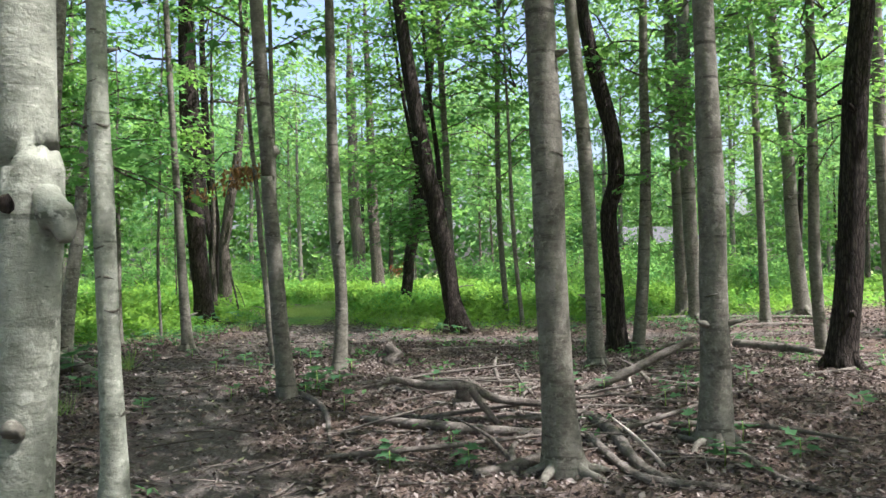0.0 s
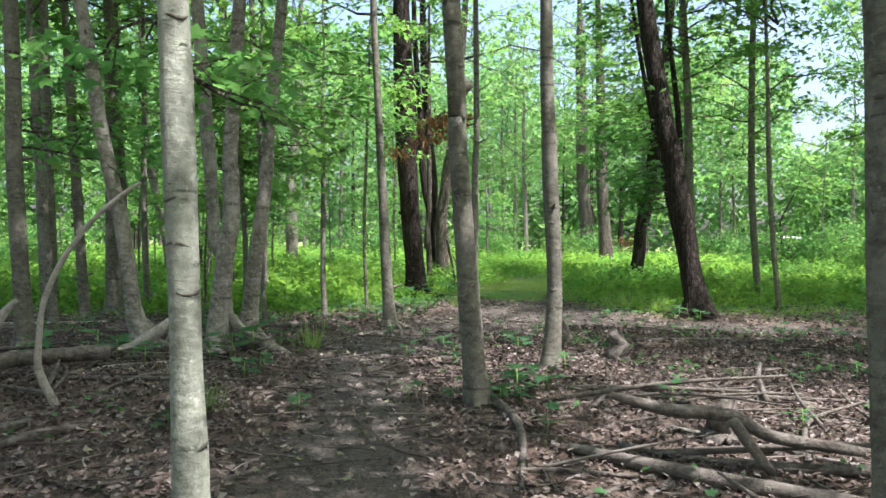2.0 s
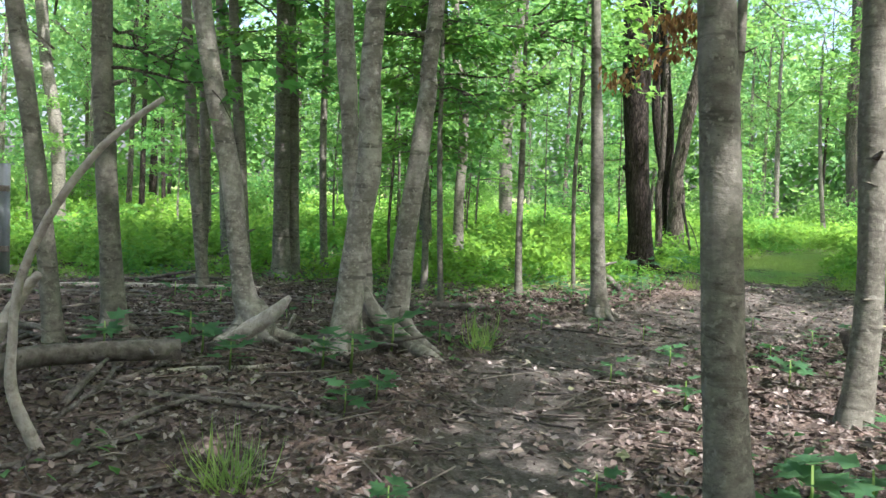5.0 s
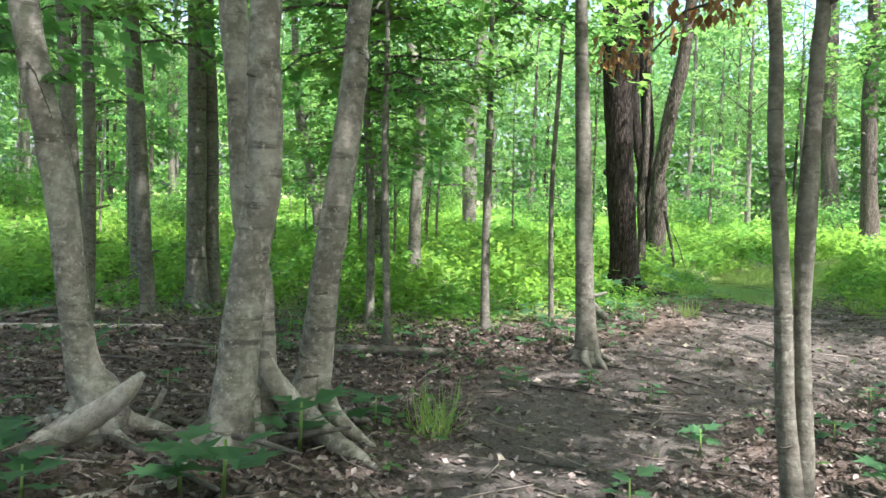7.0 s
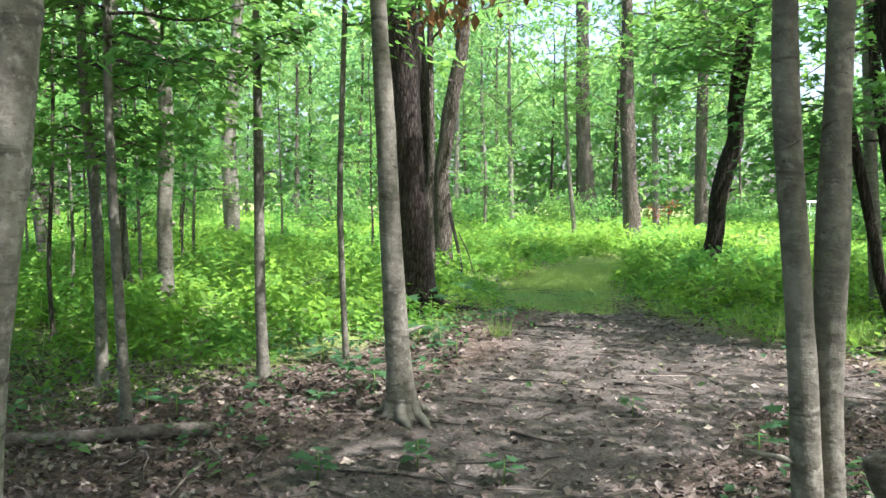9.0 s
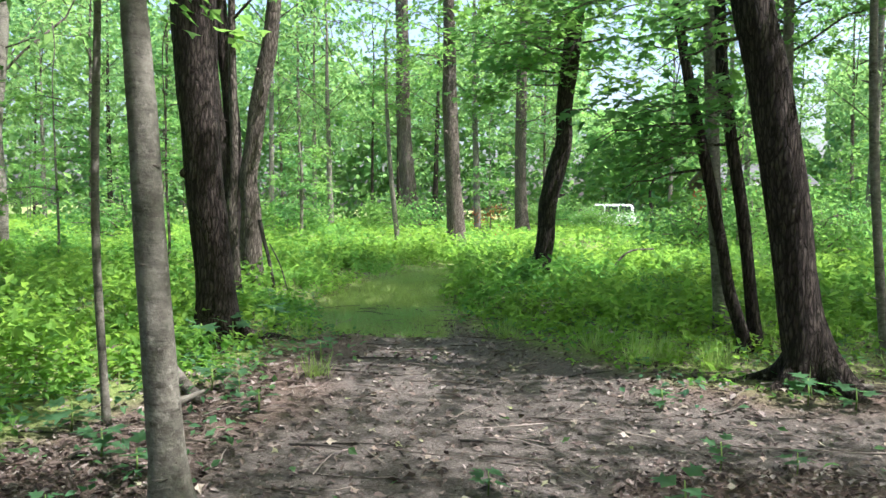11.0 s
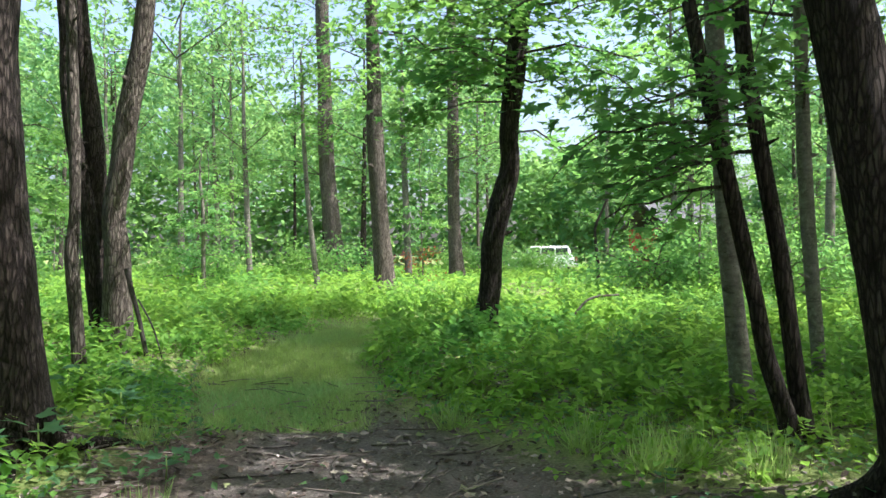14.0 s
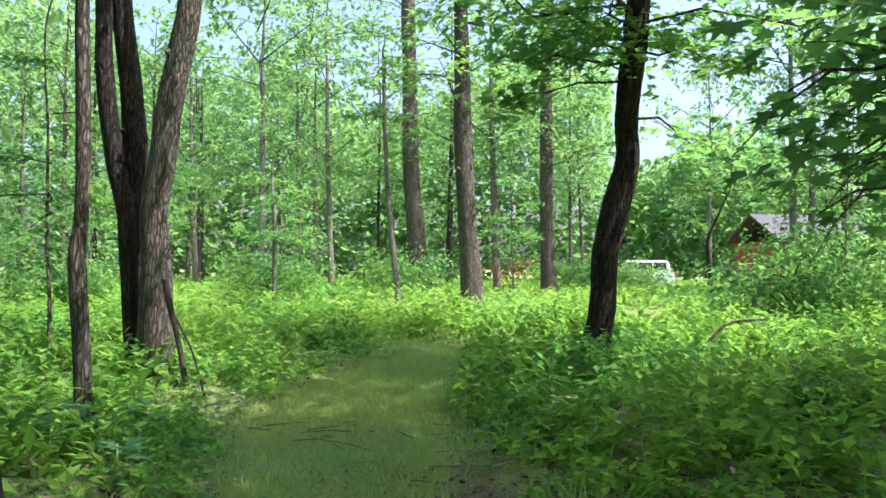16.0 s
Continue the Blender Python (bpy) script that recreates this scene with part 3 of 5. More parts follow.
tree("dark", -6.98, 25.20, [(0.02, 0.00, 0.06, 0.138), (-0.06, -0.00, 0.88, 0.144), (-0.10, -0.00, 1.92, 0.173), (-0.09, -0.00, 2.60, 0.159), (-0.13, -0.00, 3.31, 0.139), (-0.21, -0.01, 4.00, 0.132), (-0.29, -0.01, 4.69, 0.125)], 14.8, [("open2", 6, 1)])
tree("dark", -6.92, 24.97, [(-0.03, -0.00, 0.10, 0.101), (-0.10, -0.00, 1.23, 0.101), (-0.15, -0.00, 1.91, 0.101), (-0.28, -0.01, 2.58, 0.115), (-0.39, -0.01, 3.26, 0.108), (-0.45, -0.01, 3.94, 0.102), (-0.47, -0.01, 4.63, 0.095)], 14.0, [("open", 6, 1)])
tree("brown", -6.12, 22.05, [(-0.03, -0.00, 0.06, 0.079), (-0.07, -0.00, 0.72, 0.071), (-0.12, -0.00, 1.46, 0.071), (-0.09, -0.00, 1.89, 0.057), (-0.09, -0.00, 2.60, 0.062), (-0.11, -0.00, 3.31, 0.062), (-0.12, -0.00, 3.79, 0.057)], 9.3, [("mid2", 3.6, 1)])
tree("grey", 2.14, 11.12, [(-0.07, 0.00, 0.14, 0.115), (-0.12, 0.00, 1.53, 0.100), (-0.17, 0.00, 2.68, 0.101), (-0.26, 0.00, 3.86, 0.093), (-0.36, 0.00, 5.03, 0.078)], 13.6, [("open2", 6, 1)], scars=5)
tree("dark", 2.90, 13.38, [(-0.06, 0.00, 0.12, 0.166), (-0.10, 0.00, 1.13, 0.149), (-0.17, 0.00, 2.25, 0.139), (-0.04, 0.00, 2.81, 0.139), (-0.09, 0.00, 3.56, 0.131), (-0.30, 0.00, 4.40, 0.131), (-0.49, 0.00, 5.25, 0.112), (-0.58, 0.00, 5.83, 0.103)], 12.2, [("open2", 6, 1)], "dark tree with a strongly kinked trunk")
tree("grey", 3.19, 13.30, [(-0.02, 0.00, 0.13, 0.101), (0.07, -0.00, 1.14, 0.101), (0.14, -0.00, 2.99, 0.084), (0.13, -0.00, 4.39, 0.074), (0.14, -0.00, 5.80, 0.065)], 13.1, [("open", 6, 1), ("small", 2.4, 1)])
tree("grey", 6.32, 21.47, [(0.00, -0.00, 0.10, 0.193), (-0.06, 0.00, 2.41, 0.179), (-0.18, 0.00, 5.41, 0.165), (-0.29, 0.00, 8.44, 0.135)], 14.9, [("open", 7.326, 1), ("far2", 4.5, 0.9)])
tree("grey", 6.23, 19.94, [(-0.05, 0.00, 0.14, 0.179), (-0.16, 0.00, 2.35, 0.167), (-0.25, 0.00, 5.13, 0.167), (-0.26, 0.00, 7.94, 0.140)], 13.7, [("open", 6.947, 1), ("mid2", 3.2, 0.9)])
tree("dark", 5.11, 10.50, [(0.00, -0.00, 0.11, 0.189), (0.12, -0.00, 1.13, 0.168), (0.20, -0.00, 2.58, 0.161), (0.27, -0.00, 3.68, 0.161), (0.38, -0.00, 4.80, 0.148)], 12.1, [("open", 6, 1), ("mid2", 3.2, 1)])
tree("grey", 5.87, 12.68, [(0.00, -0.00, 0.07, 0.088), (-0.08, 0.00, 1.56, 0.088), (-0.08, 0.00, 3.33, 0.080), (-0.08, 0.00, 5.56, 0.062)], 14.1, [("open2", 6, 1), ("mid", 2.4, 0.8)])
# far and far2 crowns added to throw shade on the undergrowth west of it
tree("grey", 7.37, 18.68, [(0.00, -0.00, 0.10, 0.117), (-0.06, 0.00, 2.30, 0.091), (-0.14, 0.00, 4.92, 0.078), (-0.25, 0.00, 7.54, 0.052)], 13.2, [("open", 6.58, 1), ("far", 5.2, 1.1), ("far2", 7.5, 1.1)])
tree("grey", 9.73, 22.13, [(0.00, -0.00, 0.12, 0.215), (-0.22, 0.00, 2.43, 0.184), (-0.33, 0.00, 4.74, 0.169), (-0.60, 0.00, 7.08, 0.154), (-0.73, 0.00, 8.64, 0.140)], 14.3, [("open", 7.43, 1), ("mid", 3, 1)])
tree("grey", 8.50, 15.34, [(-0.02, 0.00, 0.10, 0.127), (-0.19, 0.00, 3.19, 0.118), (-0.24, 0.00, 6.43, 0.097)], 14.1, [("open", 6, 1)])
tree("mottled", -5.91, 9.87, [(0.08, 0.05, 0.18, 0.153), (0.00, 0.00, 0.39, 0.099), (-0.07, -0.04, 0.89, 0.087), (-0.14, -0.07, 1.42, 0.087), (-0.24, -0.14, 1.96, 0.081), (-0.34, -0.18, 2.50, 0.076), (-0.45, -0.24, 3.29, 0.070)], 13.7, [("open2", 6, 1)], scars=6)
tree("grey", -9.19, 12.34, [(-0.00, -0.00, 0.04, 0.087), (-0.04, -0.02, 0.47, 0.076), (-0.14, -0.08, 1.63, 0.075), (-0.20, -0.11, 2.49, 0.068), (-0.25, -0.14, 3.32, 0.063)], 9.7, [("mid", 3.687, 1)], scars=4)
tree("grey", -9.65, 14.29, [(0.01, 0.00, 0.10, 0.142), (-0.02, -0.01, 1.02, 0.121), (-0.04, -0.02, 2.43, 0.113), (-0.07, -0.04, 3.82, 0.104)], 12.9, [("open", 6, 1), ("mid", 3.3, 1)])
tree("grey", -9.61, 14.53, [(-0.00, -0.00, 0.09, 0.109), (-0.04, -0.02, 1.02, 0.094), (-0.07, -0.04, 2.46, 0.093), (-0.14, -0.09, 3.86, 0.086)], 14.1, [("open2", 6, 1)])
tree("grey", -9.56, 13.44, [(0.01, 0.01, 0.05, 0.094), (-0.05, -0.03, 1.02, 0.081), (-0.12, -0.08, 2.34, 0.080), (-0.22, -0.12, 3.65, 0.072)], 9.0, [("mid2", 3.6, 1), ("small2", 2.2, 1)])
tree("grey", -11.50, 14.93, [(-0.00, -0.00, 0.06, 0.107), (-0.05, -0.03, 1.72, 0.089), (-0.13, -0.08, 3.32, 0.080), (-0.17, -0.10, 4.11, 0.072)], 12.3, [("open2", 6, 1)])
clump_tree = tree("mottled", -5.05, 10.17, [(-0.02, -0.01, 0.09, 0.124), (0.01, 0.01, 0.48, 0.108), (0.04, 0.02, 0.79, 0.102), (0.06, 0.04, 1.10, 0.098), (0.11, 0.06, 1.41, 0.094), (0.12, 0.06, 1.71, 0.094), (0.11, 0.06, 2.01, 0.091), (0.11, 0.06, 2.46, 0.084)], 12.7, [("open", 6, 1)], "pale mottled trunk rooted in a clump beside the trail", scars=16)
tree("mottled", -5.22, 10.50, [(0.06, 0.04, 0.05, 0.101), (0.06, 0.03, 0.58, 0.067), (0.04, 0.02, 0.93, 0.057), (-0.06, -0.03, 1.25, 0.070), (-0.08, -0.05, 1.58, 0.072), (-0.10, -0.06, 1.91, 0.072), (-0.12, -0.07, 2.23, 0.079), (-0.15, -0.08, 2.55, 0.078)], 10.7, [("mid2", 4.73, 1)], scars=8)
tree("mottled", -5.03, 10.87, [(-0.05, -0.03, 0.10, 0.131), (-0.01, -0.01, 0.37, 0.102), (0.03, 0.02, 0.90, 0.091), (0.08, 0.05, 1.43, 0.087), (0.13, 0.07, 1.94, 0.083), (0.16, 0.09, 2.29, 0.079), (0.17, 0.09, 2.63, 0.072)], 13.5, [("open", 6, 1)], scars=16)
tree("grey", -6.00, 15.17, [(-0.00, -0.00, 0.04, 0.060), (-0.03, -0.01, 0.86, 0.049), (-0.04, -0.01, 1.85, 0.045), (-0.06, -0.01, 2.82, 0.034), (-0.07, -0.02, 3.30, 0.029)], 5.8, [("small", 2.2, 1.1)], scars=4)
tree("grey", -6.35, 13.70, [(-0.01, -0.00, 0.03, 0.040), (-0.05, -0.01, 0.81, 0.037), (-0.08, -0.02, 1.40, 0.036), (-0.11, -0.03, 2.20, 0.032), (-0.12, -0.03, 2.98, 0.028)], 6.1, [("small2", 2.28, 1.1), ("small2", 1.9, 0.8)])
tree("grey", -7.20, 14.60, [(-0.00, -0.00, 0.04, 0.052), (-0.02, -0.00, 0.87, 0.047), (-0.05, -0.01, 1.58, 0.047), (-0.13, -0.03, 2.52, 0.042), (-0.15, -0.04, 3.22, 0.037)], 5.9, [("small2", 2.2, 1.1), ("small", 1.7, 0.8)])
tree("grey", -8.75, 18.13, [(-0.02, -0.00, 0.05, 0.118), (-0.05, -0.01, 1.17, 0.095), (-0.02, -0.00, 2.27, 0.095), (-0.05, -0.01, 3.00, 0.087), (-0.15, -0.04, 3.57, 0.080), (-0.25, -0.05, 4.07, 0.073)], 12.9, [("open2", 6, 1), ("mid2", 3, 1)])
tree("grey", -13.65, 29.35, [(-0.02, -0.01, 0.11, 0.211), (-0.06, -0.02, 1.33, 0.226), (-0.13, -0.03, 2.94, 0.193), (-0.00, -0.00, 4.53, 0.177), (0.14, 0.04, 6.90, 0.144)], 12.7, [("open", 6.155, 1), ("far2", 3, 1)])
tree("grey", -11.10, 20.24, [(0.19, 0.05, 0.00, 0.145), (0.10, 0.03, 1.49, 0.144), (0.05, 0.01, 3.40, 0.133), (0.02, 0.00, 4.80, 0.123)], 13.2, [("open2", 6, 1), ("far2", 3.6, 0.8)])
tree("grey", -6.75, 8.69, [(-0.00, -0.00, 0.06, 0.079), (-0.06, -0.04, 0.85, 0.073), (-0.16, -0.09, 1.63, 0.067), (-0.27, -0.14, 2.40, 0.067), (-0.38, -0.20, 3.16, 0.056)], 9.1, [("mid", 3.6, 1)])
tree("grey", -21.46, 18.19, [(-0.00, -0.00, 0.11, 0.174), (-0.05, -0.03, 2.24, 0.173), (-0.38, -0.20, 4.58, 0.157), (-0.56, -0.30, 6.90, 0.156)], 13.2, [("open2", 6.151, 1), ("far", 3, 1)])
tree("grey", -9.51, 12.63, [(-0.02, -0.01, 0.06, 0.076), (-0.03, -0.01, 1.94, 0.066), (-0.11, -0.06, 4.41, 0.058)], 10.0, [("mid", 4.017, 1)])
tree("grey", -14.20, 22.44, [(0.06, 0.03, -0.01, 0.113), (-0.04, -0.02, 1.19, 0.113), (-0.29, -0.15, 2.47, 0.112), (-0.52, -0.27, 3.73, 0.112), (-0.57, -0.31, 4.84, 0.080), (-0.69, -0.37, 7.20, 0.080)], 12.7, [("open2", 6.141, 1), ("mid", 2.5, 1.2)])
tree("brown", -2.85, 35.77, [(0.02, 0.00, 0.26, 0.297), (-0.12, -0.00, 2.17, 0.240), (-0.25, -0.01, 4.30, 0.241), (-0.28, -0.01, 5.72, 0.199), (-0.34, -0.01, 7.87, 0.171)], 14.5, [("open", 6.89, 1), ("mid", 3.5, 1.1)])
tree("brown", -4.78, 48.20, [(-0.00, -0.00, 0.18, 0.410), (-0.23, -0.01, 2.34, 0.366), (-0.46, -0.01, 5.09, 0.343), (-0.55, -0.01, 8.53, 0.298), (-0.65, -0.02, 12.00, 0.275)], 16.0, [("open2", 8.821, 1), ("mid2", 2.6, 1)])
tree("brown", 0.23, 47.06, [(0.02, 0.00, 0.19, 0.329), (-0.12, -0.00, 2.65, 0.263), (-0.14, -0.00, 7.06, 0.242), (-0.20, -0.01, 11.49, 0.199)], 16.5, [("open", 9.193, 1), ("mid2", 3, 1.1)])
tree("dark", -1.28, 26.53, [(0.04, 0.00, 0.20, 0.200), (0.13, 0.00, 0.82, 0.177), (0.17, 0.01, 1.51, 0.177), (0.32, 0.01, 2.20, 0.193), (0.47, 0.01, 2.75, 0.170), (0.45, 0.01, 3.29, 0.162), (0.50, 0.02, 3.84, 0.170), (0.56, 0.02, 4.38, 0.178), (0.62, 0.02, 5.01, 0.163)], 13.6, [("open", 6, 1), ("bough", 3.9, 1, 190), ("bough", 4.8, 0.9, 240), ("far", 6.5, 0.7), ("maple", 3.3, 1), ("maple", 4.6, 1.1)], "dark crooked tree with overhanging maple leaves")
tree("grey", 0.41, 20.37, [(-0.06, 0.01, 0.20, 0.106), (-0.12, 0.01, 0.85, 0.093), (-0.21, 0.02, 1.79, 0.087), (-0.26, 0.02, 2.71, 0.087), (-0.30, 0.03, 3.65, 0.087), (-0.31, 0.03, 4.27, 0.081)], 13.4, [("open", 7, 0.55)], scars=4)
tree("dark", 0.28, 19.28, [(-0.07, 0.01, 0.20, 0.077), (-0.23, 0.02, 0.69, 0.070), (-0.33, 0.03, 1.23, 0.065), (-0.51, 0.05, 2.04, 0.065), (-0.70, 0.06, 2.86, 0.060), (-0.81, 0.06, 3.40, 0.054), (-0.91, 0.07, 3.95, 0.049)], 11.0, [("mid", 4.983, 1), ("spray", 2, 1.1, 120), ("spray", 2.5, 1.2, 150)])
tree("dark", 0.46, 19.40, [(-0.06, 0.01, 0.13, 0.089), (-0.13, 0.01, 0.68, 0.072), (-0.24, 0.02, 1.51, 0.072), (-0.38, 0.04, 2.34, 0.066), (-0.51, 0.05, 3.16, 0.066), (-0.57, 0.05, 3.99, 0.061)], 9.7, [("mid", 3.67, 1), ("spray", 2.3, 1.2, 130)])
# open2 crown added as a sun screen over the undergrowth
tree("grey", 1.89, 19.44, [(-0.01, 0.00, 0.07, 0.057), (-0.13, 0.01, 1.25, 0.051), (-0.21, 0.02, 2.39, 0.051), (-0.26, 0.02, 3.53, 0.046), (-0.27, 0.03, 4.11, 0.040)], 9.8, [("mid2", 3.847, 1), ("open2", 5.5, 0.9)])
tree("grey", -4.68, 36.06, [(-0.01, -0.00, 0.08, 0.086), (-0.25, -0.01, 2.17, 0.072), (-0.41, -0.01, 4.33, 0.058), (-0.46, -0.01, 6.07, 0.043)], 7.1, [("small", 4.032, 0.8)])
tree("grey", -7.23, 33.55, [(-0.08, -0.00, 0.22, 0.054), (-0.08, -0.00, 2.12, 0.048), (-0.16, -0.00, 3.07, 0.028)], 3.8, [("small", 0.8, 0.8)])
tree("grey", -6.95, 9.35, [(0.02, 0.01, 0.11, 0.107), (-0.02, -0.01, 0.72, 0.091), (-0.06, -0.04, 1.52, 0.090), (-0.10, -0.06, 2.30, 0.085), (-0.11, -0.07, 3.08, 0.079)], 14.9, [("open2", 6, 1), ("spray", 2.2, 1.2)])
tree("grey", -12.48, 15.81, [(-0.00, -0.00, 0.09, 0.100), (-0.08, -0.05, 1.89, 0.089), (-0.18, -0.10, 4.09, 0.077), (-0.22, -0.13, 5.17, 0.077)], 13.3, [("open", 6, 1)])
tree("grey", -9.92, 15.62, [(-0.00, -0.00, 0.08, 0.066), (-0.07, -0.04, 1.93, 0.060), (-0.08, -0.05, 3.92, 0.050), (-0.10, -0.06, 4.90, 0.045)], 9.4, [("mid", 3.6, 1)])
tree("grey", -5.51, 16.11, [(-0.05, -0.04, 0.09, 0.032), (-0.11, -0.06, 1.50, 0.032), (-0.09, -0.05, 2.85, 0.027), (-0.06, -0.04, 4.63, 0.023)], 6.7, [("small2", 2.929, 1.1)])
# dense far crown added on the sun's side to shade the undergrowth
tree("grey", 1.66, 21.39, [(0.00, -0.00, 0.15, 0.074), (-0.16, 0.00, 2.45, 0.075), (-0.20, 0.00, 5.44, 0.067), (-0.14, 0.00, 8.46, 0.060)], 12.2, [("mid", 6.155, 1), ("mid", 2.5, 0.8), ("far", 5.5, 0.9)])

tree("dark", 4.35, 40.0, [(0.0, 0.0, 0.05, 0.075), (-0.04, 0.0, 1.0, 0.062), (-0.12, 0.0, 1.9, 0.05), (0.15, 0.0, 2.6, 0.038), (0.55, 0.0, 3.5, 0.026)], 4.6, [("small2", 2.2, 1.1)], "slim dark young tree with a crooked stem")

# ---- fallen wood ----

def fallen(points, kind, label=""):
    """A fallen branch or log along (x, y, z, radius)."""
    count[0] += 1
    c = spline(points, 5)
    thick = max(p[3] for p in points)
    v, f = tube(c[:, :3], c[:, 3], 12 if thick > 0.03 else 8, 0.09, count[0])
    name = "fallen_log" if thick > 0.06 else "fallen_branch"
    text = {"dead": "weathered brown dead branch lying on leaf litter", "pale": "bleached pale dead branch without bark", "mossy": "short mossy rotten stump", "dark": "dark dead branch leaning against a trunk"}[kind]
    o = c[0][:3].copy()
    ob = new(name, raw_mesh(name, v - o, f, DEAD[kind], True))
    ob.location = o
    return tagged(ob, label or text, "fallen branch" if thick <= 0.06 else "log", "fallen branches")


def knot(top, points, kind):
    """A swollen branch scar on a trunk, along (x, y, z, radius) in world places."""
    o = np.array(top.matrix_basis.translation)
    c = spline(points, 4)
    v, f = tube(c[:, :3] - o, c[:, 3], 10, 0.12, len(points))
    child("branch_scar", raw_mesh("branch_scar", v, f, BARK[kind], True), top)


knot(bulged_tree, [(-1.226, 2.432, 1.781, 0.050), (-1.156, 2.391, 1.701, 0.055), (-1.110, 2.371, 1.661, 0.045), (-1.095, 2.361, 1.600, 0.022)], "pale")
knot(bulged_tree, [(-1.246, 2.432, 1.701, 0.030), (-1.256, 2.341, 1.711, 0.030), (-1.256, 2.326, 1.711, 0.014)], "dark")
knot(bulged_tree, [(-1.226, 2.432, 1.058, 0.040), (-1.236, 2.341, 1.058, 0.034), (-1.236, 2.321, 1.048, 0.015)], "grey")
knot(knobbed_tree, [(-1.680, 8.292, 2.779, 0.045), (-1.752, 8.274, 2.725, 0.067), (-1.796, 8.257, 2.689, 0.054), (-1.832, 8.248, 2.671, 0.027)], "grey")

for points in ([(-5.220, 10.500, 0.850, 0.050), (-5.100, 10.500, 0.620, 0.070), (-4.920, 10.580, 0.400, 0.075), (-4.600, 10.500, 0.290, 0.062), (-4.360, 10.440, 0.240, 0.045), (-4.080, 10.360, 0.150, 0.018)],
               [(-5.050, 10.170, 0.600, 0.050), (-5.130, 10.110, 0.380, 0.055), (-5.250, 10.010, 0.270, 0.042), (-5.450, 9.870, 0.140, 0.015)],
               [(-5.220, 10.500, 0.600, 0.050), (-5.120, 10.400, 0.400, 0.055), (-4.940, 10.280, 0.270, 0.040), (-4.760, 10.160, 0.140, 0.015)],
               [(-5.030, 10.870, 0.600, 0.060), (-4.870, 10.810, 0.380, 0.060), (-4.670, 10.770, 0.270, 0.045), (-4.430, 10.810, 0.140, 0.015)]):
    knot(clump_tree, points, "mottled")


def withered_spray(top, a, b, z, name, seed):
    """A dead side branch with hanging brown leaves from a to b."""
    o = np.array(top.matrix_basis.translation)
    q = np.random.RandomState(seed)
    s = np.linspace(0, 1, 7)[:, None]
    c = np.array([*a, z]) * (1 - s) + np.array([*b, z - 0.1]) * s + 0.03 * q.randn(7, 3)
    v, f = tube(c - o, np.linspace(0.012, 0.004, 7), 6)
    child("dead_limb", raw_mesh("dead_limb", v, f, DEAD["dead"], True), top)
    n = 170
    k = q.randint(2, 7, n)
    p = c[k] + q.randn(n, 3) * np.array([0.10, 0.10, 0.05]) - np.array([0, 0, 0.05]) - o
    v, f = scatter(p, q.rand(n) * 6.28, -1.2 + 0.3 * q.randn(n), 0.5 * q.randn(n), 0.045 + 0.055 * q.rand(n), SIMPLE_LEAF)
    tagged(child(name, raw_mesh(name, v, f, DRY_ORANGE), top, "hanging withered orange-brown leaves"), kind="stuff")


withered_spray(split_tree, (-2.38, 11.21), (-3.92, 12.80), 2.90, "withered_foliage", 3)
withered_spray(split_tree, (-2.34, 11.16), (-2.78, 10.89), 2.99, "withered_foliage", 4)

# loose branches of the two brush heaps, spread by chance
heap = random.Random(42)
for x0, x1, y0, y1, n in ((-0.7, 2.6, 6.2, 9.4, 60), (-7.6, -4.6, 7.2, 10.4, 34), (3.0, 9.0, 10.5, 16.0, 26), (-10.5, -7.0, 10.5, 13.6, 16)):
    for k in range(n):
        x, y, a = heap.uniform(x0, x1), heap.uniform(y0, y1), heap.uniform(-0.9, 0.9) + (0 if heap.random() < 0.7 else 1.5)
        ln, r = heap.uniform(0.5, 2.1), heap.uniform(0.008, 0.028)
        dx, dy = math.cos(a) * ln / 2, math.sin(a) * ln / 2
        lift = heap.uniform(0.0, 0.22) if heap.random() < 0.5 else 0
        w = heap.uniform(-0.12, 0.12) * ln
        fallen([(x - dx, y - dy, gz(x - dx, y - dy) + r * 0.7, r), (x + w * math.sin(a), y - w * math.cos(a), gz(x, y) + r + lift * 0.6, r * 0.85), (x + dx, y + dy, gz(x + dx, y + dy) + r + lift, r * 0.45)],
               "pale" if heap.random() < 0.06 else "dead", "thin bare dead branch tangled in the brush heap")

fallen([(-0.48, 7.26, 0.57, 0.023), (-0.13, 7.26, 0.50, 0.041), (0.23, 7.26, 0.49, 0.042), (0.47, 7.26, 0.38, 0.038), (0.97, 7.26, 0.33, 0.030)], "dead")
fallen([(-0.74, 7.33, 0.20, 0.031), (-0.12, 7.01, 0.20, 0.044), (0.36, 6.90, 0.17, 0.044), (0.95, 6.80, 0.16, 0.034)], "dead")
fallen([(-0.44, 7.52, 0.20, 0.021), (0.07, 7.32, 0.19, 0.026), (0.88, 7.29, 0.21, 0.031), (1.25, 7.46, 0.21, 0.038), (1.39, 6.86, 0.18, 0.054), (1.40, 5.91, 0.11, 0.043), (1.52, 5.35, 0.10, 0.036)], "dead")
fallen([(0.23, 7.15, 0.49, 0.035), (0.34, 7.15, 0.34, 0.034), (0.46, 7.15, 0.19, 0.025)], "dead")
fallen([(1.41, 8.69, 0.23, 0.054), (1.89, 8.69, 0.40, 0.054), (2.31, 8.69, 0.61, 0.048), (2.69, 8.69, 0.79, 0.042)], "dead")
fallen([(1.18, 6.71, 0.16, 0.034), (1.28, 5.90, 0.10, 0.035), (1.39, 5.44, 0.11, 0.037), (1.86, 5.27, 0.10, 0.028)], "dead")
